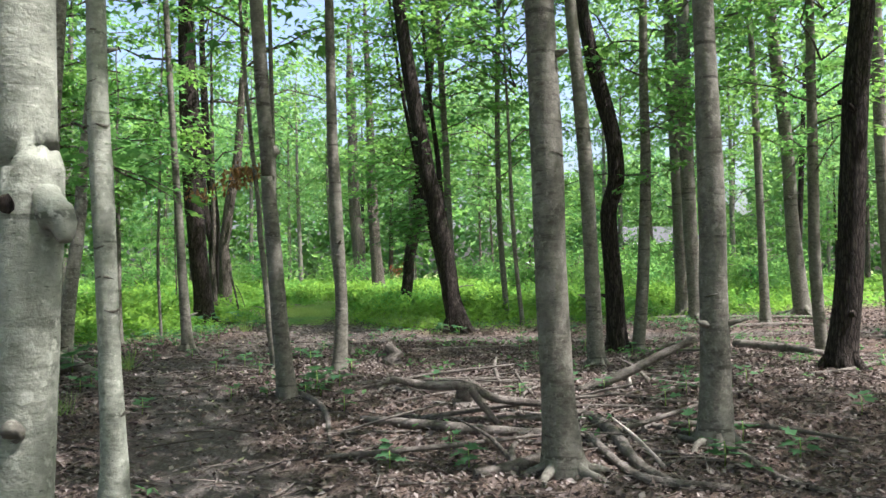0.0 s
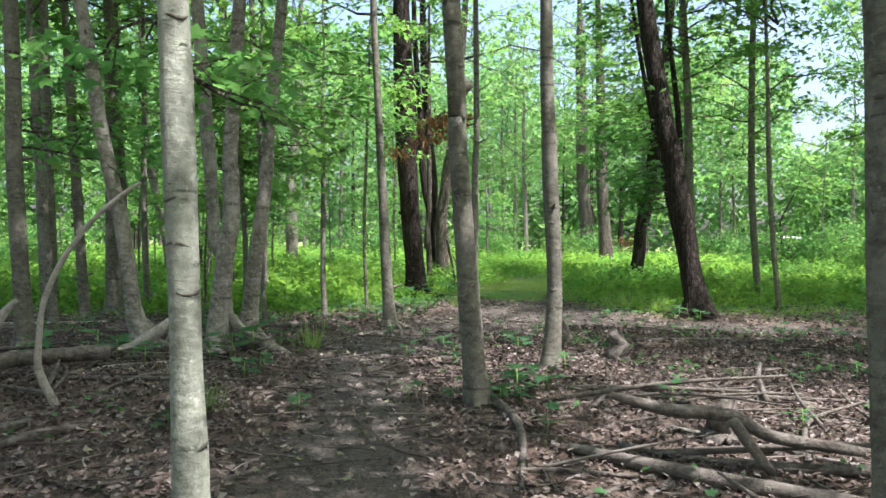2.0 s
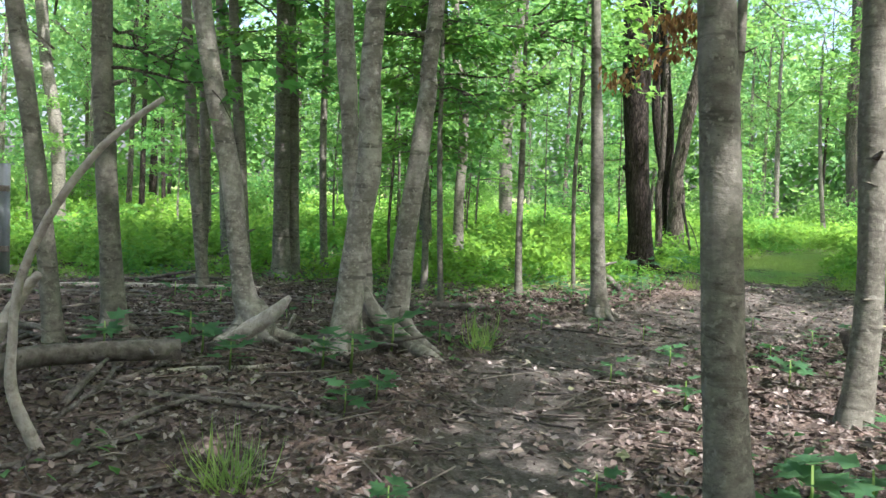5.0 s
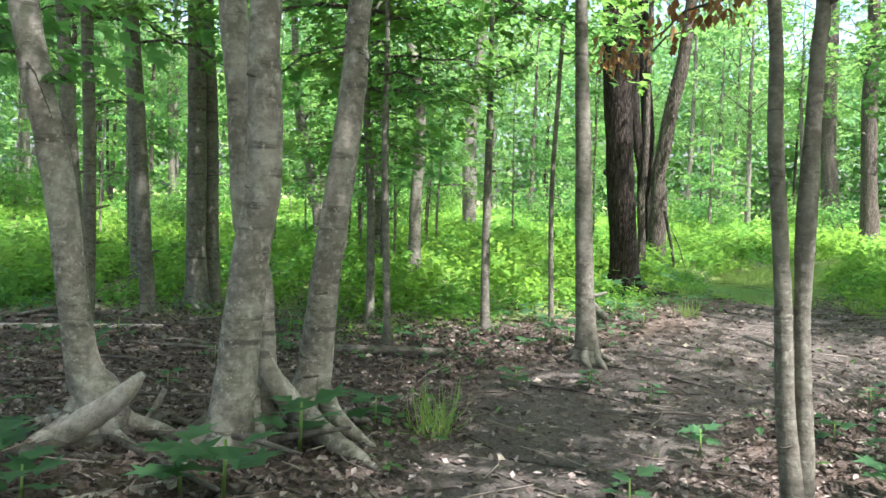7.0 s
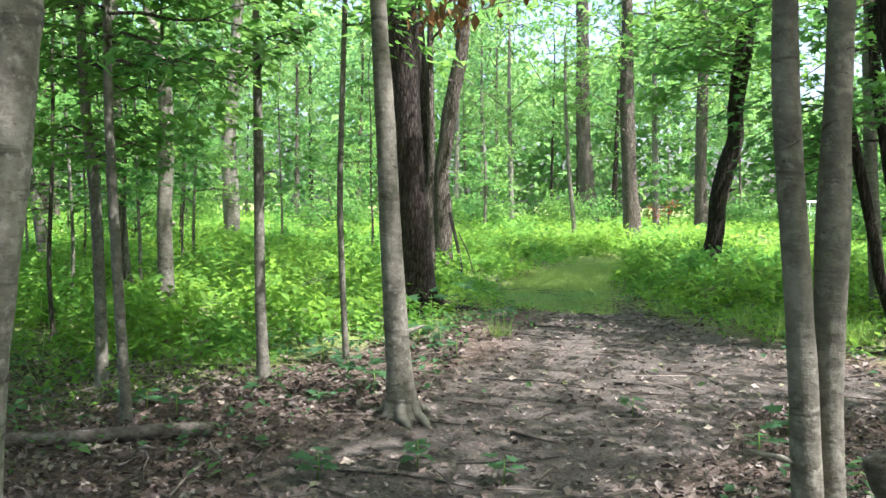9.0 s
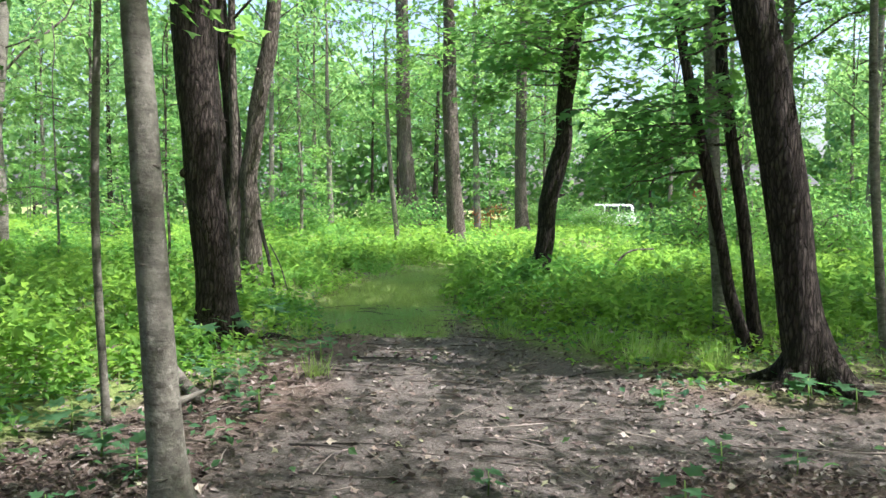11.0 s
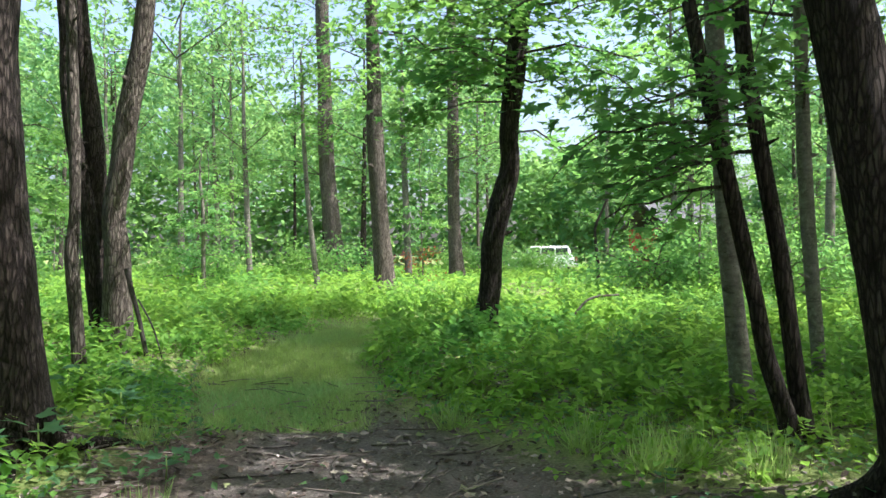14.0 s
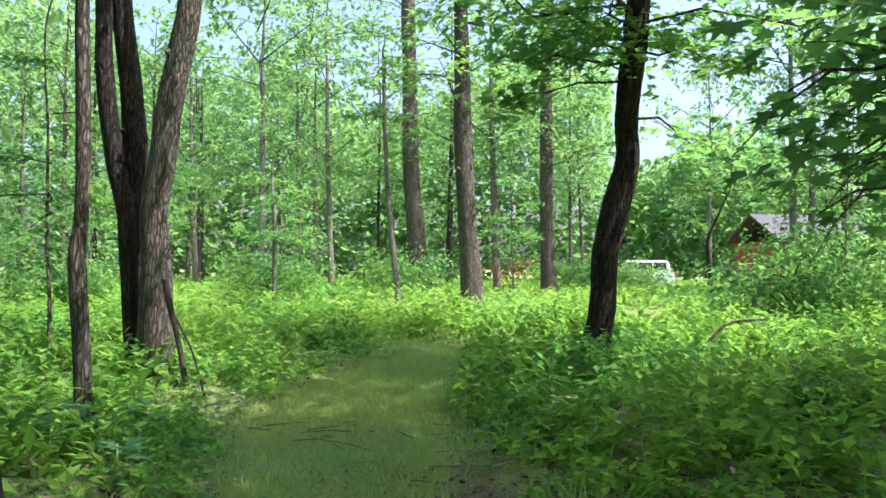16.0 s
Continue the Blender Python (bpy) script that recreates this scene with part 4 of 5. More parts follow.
fallen([(0.21, 5.69, 0.10, 0.037), (0.46, 5.83, 0.11, 0.046), (0.75, 6.13, 0.12, 0.040)], "dead")
fallen([(-1.87, 9.26, 0.28, 0.025), (-1.52, 8.45, 0.29, 0.032), (-1.20, 7.83, 0.26, 0.030), (-1.05, 7.35, 0.21, 0.025), (-0.92, 6.61, 0.13, 0.014)], "dead")
fallen([(5.04, 14.13, 0.24, 0.073), (5.47, 13.28, 0.25, 0.080), (5.77, 12.37, 0.23, 0.057)], "dead")
fallen([(-0.61, 13.65, 0.20, 0.028), (0.63, 14.16, 0.20, 0.035), (1.78, 14.73, 0.19, 0.031)], "dead")
fallen([(4.48, 20.70, 0.30, 0.042), (6.68, 20.83, 0.32, 0.057), (9.96, 20.23, 0.32, 0.052)], "dead")
fallen([(5.68, 17.89, 0.26, 0.038), (7.84, 18.49, 0.28, 0.054), (8.68, 17.59, 0.21, 0.040)], "dead")
fallen([(1.91, 6.71, 0.15, 0.020), (2.23, 6.31, 0.12, 0.024), (2.28, 5.59, 0.09, 0.026), (2.49, 5.21, 0.08, 0.021)], "dead")
fallen([(4.30, 9.65, 0.28, 0.022), (5.01, 10.15, 0.26, 0.032), (6.15, 11.37, 0.24, 0.036)], "dead")
fallen([(-1.48, 13.00, 0.21, 0.087), (-1.58, 13.00, 0.38, 0.096), (-1.64, 13.00, 0.52, 0.087)], "dead")
fallen([(-5.32, 6.72, 0.34, 0.065), (-5.51, 7.25, 0.34, 0.069), (-5.76, 7.81, 0.42, 0.071), (-5.72, 8.25, 0.41, 0.069), (-5.37, 8.75, 0.41, 0.070)], "dead")
fallen([(-6.35, 7.49, 0.20, 0.061), (-6.14, 7.62, 0.29, 0.065), (-5.96, 7.72, 0.45, 0.057), (-5.83, 7.80, 0.68, 0.045), (-5.74, 7.85, 0.85, 0.037), (-5.66, 7.90, 0.96, 0.025)], "pale")
fallen([(-4.71, 7.32, 0.18, 0.034), (-4.82, 7.25, 0.47, 0.030), (-4.83, 7.25, 0.72, 0.023), (-4.79, 7.26, 1.03, 0.023), (-4.68, 7.34, 1.36, 0.022), (-4.49, 7.45, 1.67, 0.020), (-4.33, 7.55, 1.85, 0.018), (-4.20, 7.62, 1.96, 0.013)], "pale")
fallen([(-10.55, 10.20, 0.24, 0.024), (-9.88, 11.32, 0.24, 0.032), (-8.68, 12.90, 0.19, 0.029)], "pale")
fallen([(-9.86, 9.82, 0.28, 0.029), (-9.47, 10.63, 0.25, 0.030), (-8.52, 11.27, 0.21, 0.022)], "dead")
fallen([(-5.81, 9.54, 0.26, 0.053), (-5.61, 9.65, 0.42, 0.069), (-5.44, 9.75, 0.57, 0.056), (-5.34, 9.80, 0.69, 0.021)], "pale")
fallen([(-5.66, 9.28, 0.31, 0.036), (-5.69, 9.55, 0.30, 0.044), (-5.64, 9.82, 0.27, 0.045), (-5.78, 10.38, 0.27, 0.037)], "dead")
fallen([(-5.83, 10.24, 0.24, 0.020), (-5.76, 10.27, 0.36, 0.020), (-5.72, 10.29, 0.46, 0.016)], "pale")
fallen([(-5.35, 10.00, 0.27, 0.050), (-5.45, 10.28, 0.26, 0.042), (-5.66, 10.65, 0.27, 0.035)], "dead")
fallen([(-5.32, 7.85, 0.23, 0.016), (-5.40, 8.69, 0.26, 0.020), (-5.09, 9.15, 0.26, 0.020), (-4.89, 9.63, 0.26, 0.016)], "pale")
fallen([(-4.67, 7.74, 0.22, 0.027), (-4.74, 8.12, 0.25, 0.020), (-4.73, 8.74, 0.27, 0.017)], "dead")
fallen([(-5.09, 6.81, 0.15, 0.013), (-4.69, 7.06, 0.17, 0.014), (-4.38, 7.79, 0.24, 0.013)], "dead")
fallen([(-4.65, 6.44, 0.16, 0.037), (-4.62, 6.73, 0.16, 0.038), (-4.64, 6.95, 0.16, 0.028)], "dead")
fallen([(-4.34, 6.38, 0.14, 0.032), (-4.30, 6.64, 0.16, 0.036), (-4.15, 6.98, 0.16, 0.023)], "dead")
fallen([(-6.96, 12.86, 0.21, 0.043), (-6.47, 13.08, 0.21, 0.047), (-6.15, 13.22, 0.22, 0.049), (-5.84, 13.41, 0.22, 0.049), (-5.58, 13.53, 0.22, 0.046)], "dead")
fallen([(-6.33, 19.13, 0.30, 0.068), (-6.35, 19.91, 0.33, 0.067), (-6.44, 21.04, 0.35, 0.055)], "dead")
fallen([(-6.20, 18.69, 0.30, 0.071), (-5.69, 17.84, 0.30, 0.058), (-5.30, 17.11, 0.27, 0.051), (-5.07, 16.74, 0.27, 0.044)], "dead")
fallen([(-0.06, 17.96, 0.28, 0.030), (0.28, 17.80, 0.26, 0.035), (0.76, 17.52, 0.27, 0.030)], "dead")
fallen([(0.02, 26.41, 0.47, 0.022), (0.46, 26.39, 1.01, 0.022), (0.98, 26.35, 1.10, 0.017)], "dead")
fallen([(-6.12, 24.43, 0.37, 0.032), (-6.23, 24.43, 0.93, 0.032), (-6.33, 24.43, 1.31, 0.035), (-6.39, 24.43, 1.60, 0.038)], "dark")
fallen([(-5.81, 24.09, 0.35, 0.012), (-5.96, 24.09, 0.84, 0.012), (-6.14, 24.08, 1.20, 0.012)], "dark")

# woods behind and around, beyond the singly known trees
def clear(x, y):
    if abs(x - float(table(TRAIL, y, 1))) < 3.2 and y < 23:
        return False
    if 20 < y < 40 and abs(x - float(table(LAWN, y, 1))) < 2.2:
        return False
    return True


rng = random.Random(11)
variants = []
for k in range(6):
    h = rng.uniform(12, 16)
    r = rng.uniform(0.08, 0.2)
    lean = (rng.uniform(-.05, .05), rng.uniform(-.05, .05))
    nodes = [(lean[0] * z, lean[1] * z, z, r * (1 - 0.05 * z)) for z in (0.02, 1.2, 2.5, 4.0, 6.0)]
    cr = [(("far", "far2")[k % 2], rng.uniform(5.0, 7.0), rng.uniform(0.85, 1.1)), (("far2", "far")[k % 2], rng.uniform(2.4, 3.6), rng.uniform(0.5, 0.65))]
    variants.append(tree(("brown", "grey", "dark")[k % 3], -20 + 8 * k, 58 + 2 * k, nodes, h, cr, "brown-trunked leafy tree among the farther woods", "far woods trees"))
saplings = []
for k in range(4):
    nodes = [(0.03 * math.sin(2 * z + k), 0.03 * math.cos(1.7 * z + k), z, 0.028 * (1 - 0.12 * z)) for z in (0.02, 0.8, 1.6, 2.6)]
    saplings.append(tree(("grey", "brown")[k % 2], -24 + 5 * k, 33 + 3 * k, nodes, 5.0, [(("mid", "mid2", "small", "small2")[k], 1.2, 0.85)], "slender leafy sapling in the undergrowth", "saplings", "sapling"))


def sightline(x, y):
    """The open strip through which the parked car is seen."""
    return y > 27 and abs(x - (-2.9 + (y - 15.4) * 0.232)) < 1.6


def glade(x, y):
    """The clearing of the gravel drive round the parked car."""
    return y > 50 and abs(x - (-2.9 + (y - 15.4) * 0.245)) < 5.0


placed = []
tries = 0
while len(placed) < 75 and tries < 9000:
    tries += 1
    x, y = rng.uniform(-42, 36), rng.uniform(-12, 72)
    ok = y > 46 or (x < -17 and y > 2) or (x > 13 and y > 4) or y < -4
    if not ok or not clear(x, y) or sightline(x, y) or any((x - a) ** 2 + (y - b) ** 2 < 8 for a, b in placed):
        continue
    placed.append((x, y))
    spin = rng.uniform(0, 360)
    if not glade(x, y):
        copy_thing(variants[len(placed) % 6], pose(x, y, gz(x, y), 0, 0, spin))
# unseen trees behind the start, added to cut the light from there
for k in range(22):
    x, y = rng.uniform(-18, 18), rng.uniform(-16, 1)
    if abs(x) > 3.5 or y < -8:
        copy_thing(variants[k % 6], pose(x, y, gz(x, y), 0, 0, rng.uniform(0, 360)))
for k in range(20):
    x, y = rng.uniform(-44, -19), rng.uniform(3, 44)
    copy_thing(variants[k % 6], pose(x, y, gz(x, y), 0, 0, rng.uniform(0, 360)))
# extra trees on the sun's side, added so their crowns shade the near trail
for k in range(20):
    x, y = rng.uniform(10, 32), rng.uniform(-6, 24)
    copy_thing(variants[k % 6], pose(x, y, gz(x, y), 0, 0, rng.uniform(0, 360)))
# those with y below 2 are out of view, added to shade the start
for x, y in ((11.5, 26.5), (10.4, 36.5), (5.6, 1.4), (6.5, -2.6), (10.5, 0.5), (3.4, -5.0), (-5.5, 0.5), (10.2, 47.0), (12.8, 49.5), (15.5, 48.0), (18.0, 51.0)):
    copy_thing(variants[int(x) % 6], pose(x, y, gz(x, y), 0, 0, 40 * x))
young = []
tries = 0
while len(young) < 26 and tries < 9000:
    tries += 1
    x, y = rng.uniform(-32, 26), rng.uniform(14, 62)
    ok = y > 29 or (x < -12 and y > 16) or (x > 9 and y > 20)
    if not ok or not clear(x, y) or sightline(x, y) or any((x - a) ** 2 + (y - b) ** 2 < 5 for a, b in young):
        continue
    young.append((x, y))
    copy_thing(saplings[len(young) % 4], pose(x, y, gz(x, y), 0, 0, rng.uniform(0, 360)))
for k in range(16):
    x, y = rng.uniform(-17, -8), rng.uniform(15.5, 27)
    copy_thing(saplings[2 + k % 2], pose(x, y, gz(x, y), 0, 0, rng.uniform(0, 360)))
# distant wood edge: one mass of leaves
r = np.random.RandomState(5)
n = 100000
ang = np.where(r.rand(n) < 0.8, radians(-66) + radians(106) * r.rand(n), r.rand(n) * 6.28)
dist = 78 + 22 * r.rand(n)
top_h = np.where((ang > 0.14) & (ang < 0.42), 11, 21) + 3.0 * np.sin(ang * 9) + 2.5 * np.sin(ang * 23 + 1)
cen = np.stack([dist * np.sin(ang), 15 + dist * np.cos(ang), 0.6 + top_h * r.rand(n) ** 0.8], -1)
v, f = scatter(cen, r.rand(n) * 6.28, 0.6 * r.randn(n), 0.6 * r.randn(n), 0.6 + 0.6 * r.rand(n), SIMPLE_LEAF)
tagged(new("distant_woods", raw_mesh("distant_woods", v, f, LEAF_HAZED)), "distant band of green woodland foliage", "woods", kind="stuff")


def shrub(x, y, s, label="dense green leafy shrub in the undergrowth"):
    top = new("shrub")
    top.matrix_basis = pose(x, y, gz(x, y), 0, 0, 70 * x + 31 * y)
    m = Matrix.Diagonal((s, s, s, 1))
    tagged(child("branchwork", CROWN["bush"][0], top, "", m), kind="stuff")
    child("foliage", CROWN["bush"][1], top, "", m)
    return tagged(top, label, "shrub", "shrubs")


for x, y, s in ((0.35, 23.2, 0.42), (3.6, 32.2, 1.25), (5.4, 33.2, 1.35), (6.4, 31.0, 1.2), (3.4, 27.0, 0.5), (1.6, 25.6, 0.4), (8.5, 34.5, 1.4), (-12.5, 34, 1.3), (-9.0, 40, 1.3),
                (-16.5, 29, 1.2), (-5.5, 46, 1.4), (11, 29, 1.2), (-19, 22, 1.0), (-22, 13, 1.3), (-26, 18, 1.5), (-30, 24, 1.6), (-25, 30, 1.5), (-33, 15, 1.6), (-20, 37, 1.5), (-29, 10, 1.4), (-36, 30, 1.7), (1.5, 52, 1.4), (14, 36, 1.5), (9.2, 43.5, 2.0), (11.2, 45.5, 2.3), (13.4, 47, 2.3), (5.5, 56.4, 1.2), (4.3, 57.2, 1.1)):
    shrub(x, y, s)

RED_LEAF = foliage("red_orange_leaf", (0.15, 0.03, 0.018), (0.32, 0.09, 0.03), (0.38, 0.11, 0.04), 0.45, 0.6)
wood, rough_wood, lv, lf = make_crown(21, 12, 0.8, 0.5, 4, 4, 0.07, rise=0.8, flat=0.09, tip_over=0.5)
top = new("shrub")
top.matrix_basis = pose(-1.9, 36.0, gz(-1.9, 36.0))
tagged(child("branchwork", raw_mesh("branchwork", *join(rough_wood), BARK["brown"], True), top), kind="stuff")
child("foliage", raw_mesh("foliage", lv + np.array([0, 0, 0.45]), lf, RED_LEAF), top)
tagged(top, "small shrub with orange-red leaves behind the undergrowth", "shrub", "shrubs")

# ---- undergrowth and litter ----

def spread(seed, n, x0, x1, y0, y1, density):
    """n tries in a box, kept where density(x, y) is above a random number."""
    q = np.random.RandomState(seed)
    x, y = x0 + (x1 - x0) * q.rand(n), y0 + (y1 - y0) * q.rand(n)
    keep = q.rand(n) < density(x, y)
    return x[keep], y[keep], q


def herb_layer(name, seed, n, box, size, tall, leaf, mat, label):
    x, y, q = spread(seed, n, *box, lambda a, b: green_at(a, b) * np.clip(0.75 + 0.5 * wobble(a, b, 0.8), 0.15, 1) * (1 if size < 0.1 else np.where(((np.abs(a + 3.5) < 15.5) & (b < 34)) | ((np.abs(a - 9) < 4.5) & (b > 58) & (b < 68)), 0, 1)))
    h = tall * (0.25 + 0.75 * np.clip((y - table(EDGE, x, 1)) / 3.5, 0, 1)) * (0.75 + 0.4 * wobble(x, y, 0.9))
    z = ground_z(x, y) + np.clip(h, 0.05, 2) * q.rand(len(x)) ** 0.6 + 0.02
    v, f = scatter(np.stack([x, y, z], -1), q.rand(len(x)) * 6.28, 0.45 * q.randn(len(x)), 0.4 * q.randn(len(x)), size * (0.6 + 0.8 * q.rand(len(x))), leaf)
    tagged(new(name, raw_mesh(name, v, f, mat)), label, "undergrowth", kind="stuff")


def herb_plants(name, seed, n, box, label):
    """Upright leafy herbs: whorls of leaves up a stalk, taller away from the trail."""
    x, y, q = spread(seed, n, *box, lambda a, b: green_at(a, b) * np.clip(0.55 + 0.9 * wobble(a, b, 0.8), 0.05, 1) * np.clip(0.35 + (b - table(EDGE, a, 1)) / 3.5, 0.35, 1))
    aside = np.where((y > 19.5) & (x < table(LAWN, y, 1)), (np.abs(x - table(LAWN, y, 1)) - table(LAWN, y, 2)) / 1.3, 1)
    far = np.clip(np.minimum((y - table(EDGE, x, 1)) / 3.2, aside), 0, 1)
    h = np.clip((0.12 + 0.28 * far) * (0.75 + 0.6 * wobble(x, y, 0.9) + 0.38 * q.randn(len(x))), 0.06, 0.9)
    cen, yaw, pit, siz = [], [], [], []
    for k in range(8):
        a = 2.4 * k + q.rand(len(x)) * 6.28
        rad = (0.03 + 0.05 * q.rand(len(x))) * (1.2 - 0.08 * k) + 0.03
        z = ground_z(x, y) + h * ((k + 0.6 + 0.5 * q.rand(len(x))) / 8) ** 0.7
        cen.append(np.stack([x + rad * np.cos(a), y + rad * np.sin(a), z], -1))
        yaw.append(a - math.pi / 2)
        pit.append(-0.15 + 0.4 * q.randn(len(x)))
        siz.append((0.055 + 0.075 * q.rand(len(x))) * (0.8 + 0.6 * far))
    m = 8 * len(x)
    v, f = scatter(np.vstack(cen), np.concatenate(yaw), np.concatenate(pit), 0.35 * q.randn(m), np.concatenate(siz), SIMPLE_LEAF)
    tagged(new(name, raw_mesh(name, v, f, HERB)), label, "undergrowth", kind="stuff")


herb_plants("undergrowth", 21, 62000, (-19, 12, 7, 34), "dense knee-high green leafy undergrowth")
herb_layer("far_undergrowth", 22, 140000, (-50, 40, 4, 75), 0.24, 0.5, SIMPLE_LEAF, HERB, "distant carpet of green undergrowth")


def blade_layer(name, seed, n, box, size, density, label):
    x, y, q = spread(seed, n, *box, density)
    v, f = scatter(np.stack([x, y, ground_z(x, y) - 0.01], -1), q.rand(len(x)) * 6.28, (0.95 if size > 0.2 else 0.6) + 0.35 * q.randn(len(x)), 0.2 * q.randn(len(x)), size * (0.5 + 0.9 * q.rand(len(x))), FINE_BLADE if size > 0.1 else BLADE)
    tagged(new(name, raw_mesh(name, v, f, GRASS)), label, "grass", kind="stuff")


blade_layer("trail_grass", 23, 190000, (-6.5, 1.5, 20, 31), 0.08, lambda a, b: lawn_at(a, b), "short mown grass on the trail")
blade_layer("lawn_tufts", 26, 52000, (-6.5, 1.5, 20, 31), 0.15, lambda a, b: np.clip(lawn_at(a, b) + 0.5 * dirt_at(a, b) * (b > 20.2), 0, 1) * np.clip(0.3 + wobble(a, b, 1.3), 0, 1), "longer grass tufts on the mown trail")
blade_layer("tall_grass", 24, 13000, (-14, 10, 14, 34), 0.3, lambda a, b: green_at(a, b) * np.clip(0.3 + wobble(a, b, 0.4), 0, 1), "tall green grass tufts in the undergrowth")

x, y, q = spread(31, 185000, -15, 19, 3, 27, lambda a, b: np.clip(1.0 - 0.78 * dirt_at(a, b), 0, 1) * np.clip(1 - 0.55 * green_at(a, b) - lawn_at(a, b), 0, 1))
n = len(x)
v, f = scatter(np.stack([x, y, ground_z(x, y) + 0.008 + 0.025 * q.rand(n)], -1), q.rand(n) * 6.28, 0.35 * q.randn(n), 0.4 * q.randn(n), 0.03 + 0.06 * q.rand(n) ** 1.5, SIMPLE_LEAF)
tagged(new("leaf_litter", raw_mesh("leaf_litter", v, f, DRY)), "dry brown fallen leaves covering the forest floor", "leaf litter", kind="stuff")
x, y, q = spread(35, 85000, -8.5, 5, 4.5, 15.5, lambda a, b: np.clip(1.0 - 0.9 * dirt_at(a, b), 0, 1))
n = len(x)
v, f = scatter(np.stack([x, y, ground_z(x, y) + 0.006 + 0.03 * q.rand(n)], -1), q.rand(n) * 6.28, 0.5 * q.randn(n), 0.5 * q.randn(n), 0.02 + 0.05 * q.rand(n) ** 1.5, SIMPLE_LEAF)
tagged(new("leaf_fragments", raw_mesh("leaf_fragments", v, f, DRY)), "crumbled red-brown leaf fragments over the forest floor", "leaf litter", kind="stuff")
x, y, q = spread(32, 11000, -11, 9, 3, 23, lambda a, b: np.clip(1 - 0.6 * dirt_at(a, b) - 0.6 * green_at(a, b), 0, 1) * 0.35)
sticks = []
for k in range(len(x)):
    a, ln = q.rand() * 6.28, 0.12 + 0.5 * q.rand() ** 2
    d = np.array([math.cos(a), math.sin(a), 0]) * ln / 2
    c0 = np.array([x[k], y[k], gz(x[k], y[k]) + 0.02 + 0.02 * q.rand()])
    sticks.append(tube(np.array([c0 - d, c0 + (0.05 * ln * q.randn(), 0.05 * ln * q.randn(), 0.01), c0 + d + (0, 0, 0.03 * q.rand())]), [0.006, 0.005, 0.003], 4))
v, f = join(sticks)
tagged(new("fallen_twigs", raw_mesh("fallen_twigs", v, f, TWIG)), "scattered thin dry twigs on the litter", "twigs", kind="stuff")

x, y, q = spread(33, 76000, -13, 9, 5, 24, lambda a, b: np.clip(wobble(a, b, 0.7) + np.where(a < -4.5, 0.14 * (b - 12.5), 0.05 * (b - 14)), 0, 1) * 0.6 * np.clip(1 - 0.95 * dirt_at(a, b), 0, 1) * (1 - lawn_at(a, b)))
n = len(x)
v, f = scatter(np.stack([x, y, ground_z(x, y) + 0.03 + 0.09 * q.rand(n)], -1), q.rand(n) * 6.28, 0.4 * q.randn(n), 0.35 * q.randn(n), 0.045 + 0.06 * q.rand(n), SIMPLE_LEAF)
tagged(new("ground_cover", raw_mesh("ground_cover", v, f, SEEDLING)), "patchy low green seedlings over the leaf litter", "undergrowth", kind="stuff")
# crumbs of bark and leaf on the trail
x, y, q = spread(34, 80000, -7, 8, 4, 23, lambda a, b: dirt_at(a, b) * 0.8)
n = len(x)
v, f = scatter(np.stack([x, y, ground_z(x, y) + 0.006 + 0.01 * q.rand(n)], -1), q.rand(n) * 6.28, 0.3 * q.randn(n), 0.3 * q.randn(n), 0.015 + 0.06 * q.rand(n) ** 3, SIMPLE_LEAF)
tagged(new("trail_debris", raw_mesh("trail_debris", v, f, DRY)), "small leaf and bark crumbs on the bare trail", "leaf litter", kind="stuff")

x, y, q = spread(36, 5000, -7, 5, 4, 22, lambda a, b: (0.25 + 0.5 * dirt_at(a, b)) * (1 - lawn_at(a, b)) * np.clip(0.6 + wobble(a, b, 1.7), 0, 1))
n = len(x)
v, f = scatter(np.stack([x, y, ground_z(x, y) + 0.012 + 0.02 * q.rand(n)], -1), q.rand(n) * 6.28, 0.3 * q.randn(n), 0.35 * q.randn(n), 0.045 + 0.05 * q.rand(n), LOBED_LEAF)
tagged(new("fallen_leaves", raw_mesh("fallen_leaves", v, f, DRY_PALE)), "pale curled fallen leaves strewn on the bare trail", "leaf litter", kind="stuff")
for k in range(150):
    q = random.Random(7000 + k)
    y = q.uniform(5, 20.5)
    x = float(table(TRAIL, y, 1)) + q.uniform(-1.5, 1.5) * (0.5 + float(table(TRAIL, y, 2)))
    a, ln, r = q.uniform(-0.6, 0.6) + (1.4 if q.random() < 0.25 else 0), q.uniform(0.25, 0.9), q.uniform(0.004, 0.011)
    dx, dy, w = math.cos(a) * ln / 2, math.sin(a) * ln / 2, q.uniform(-0.1, 0.1) * ln
    fallen([(x - dx, y - dy, gz(x - dx, y - dy) + r, r), (x + w * math.sin(a), y - w * math.cos(a), gz(x, y) + r * 1.6, r * 0.9), (x + dx, y + dy, gz(x + dx, y + dy) + r, r * 0.5)],
           "dead" if q.random() < 0.7 else "dark", "thin bare twig lying on the earth trail")

# ---- seedlings and tufts ----

leaf_v, leaf_f = scatter(np.zeros((1, 3)), np.zeros(1), np.zeros(1), np.zeros(1), np.ones(1), MAPLE_LEAF)
SEEDLING_LEAF = raw_mesh("seedling_leaf", leaf_v + np.array([0, 0.5, 0]), leaf_f, SEEDLING)
stem_v, stem_f = tube(np.array([(0, 0, -0.02), (0.01, 0, 0.5), (0, 0.01, 1.0)]), [0.012, 0.010, 0.008], 5)
SEEDLING_STEM = raw_mesh("seedling_stem", stem_v, stem_f, GRASS, True)


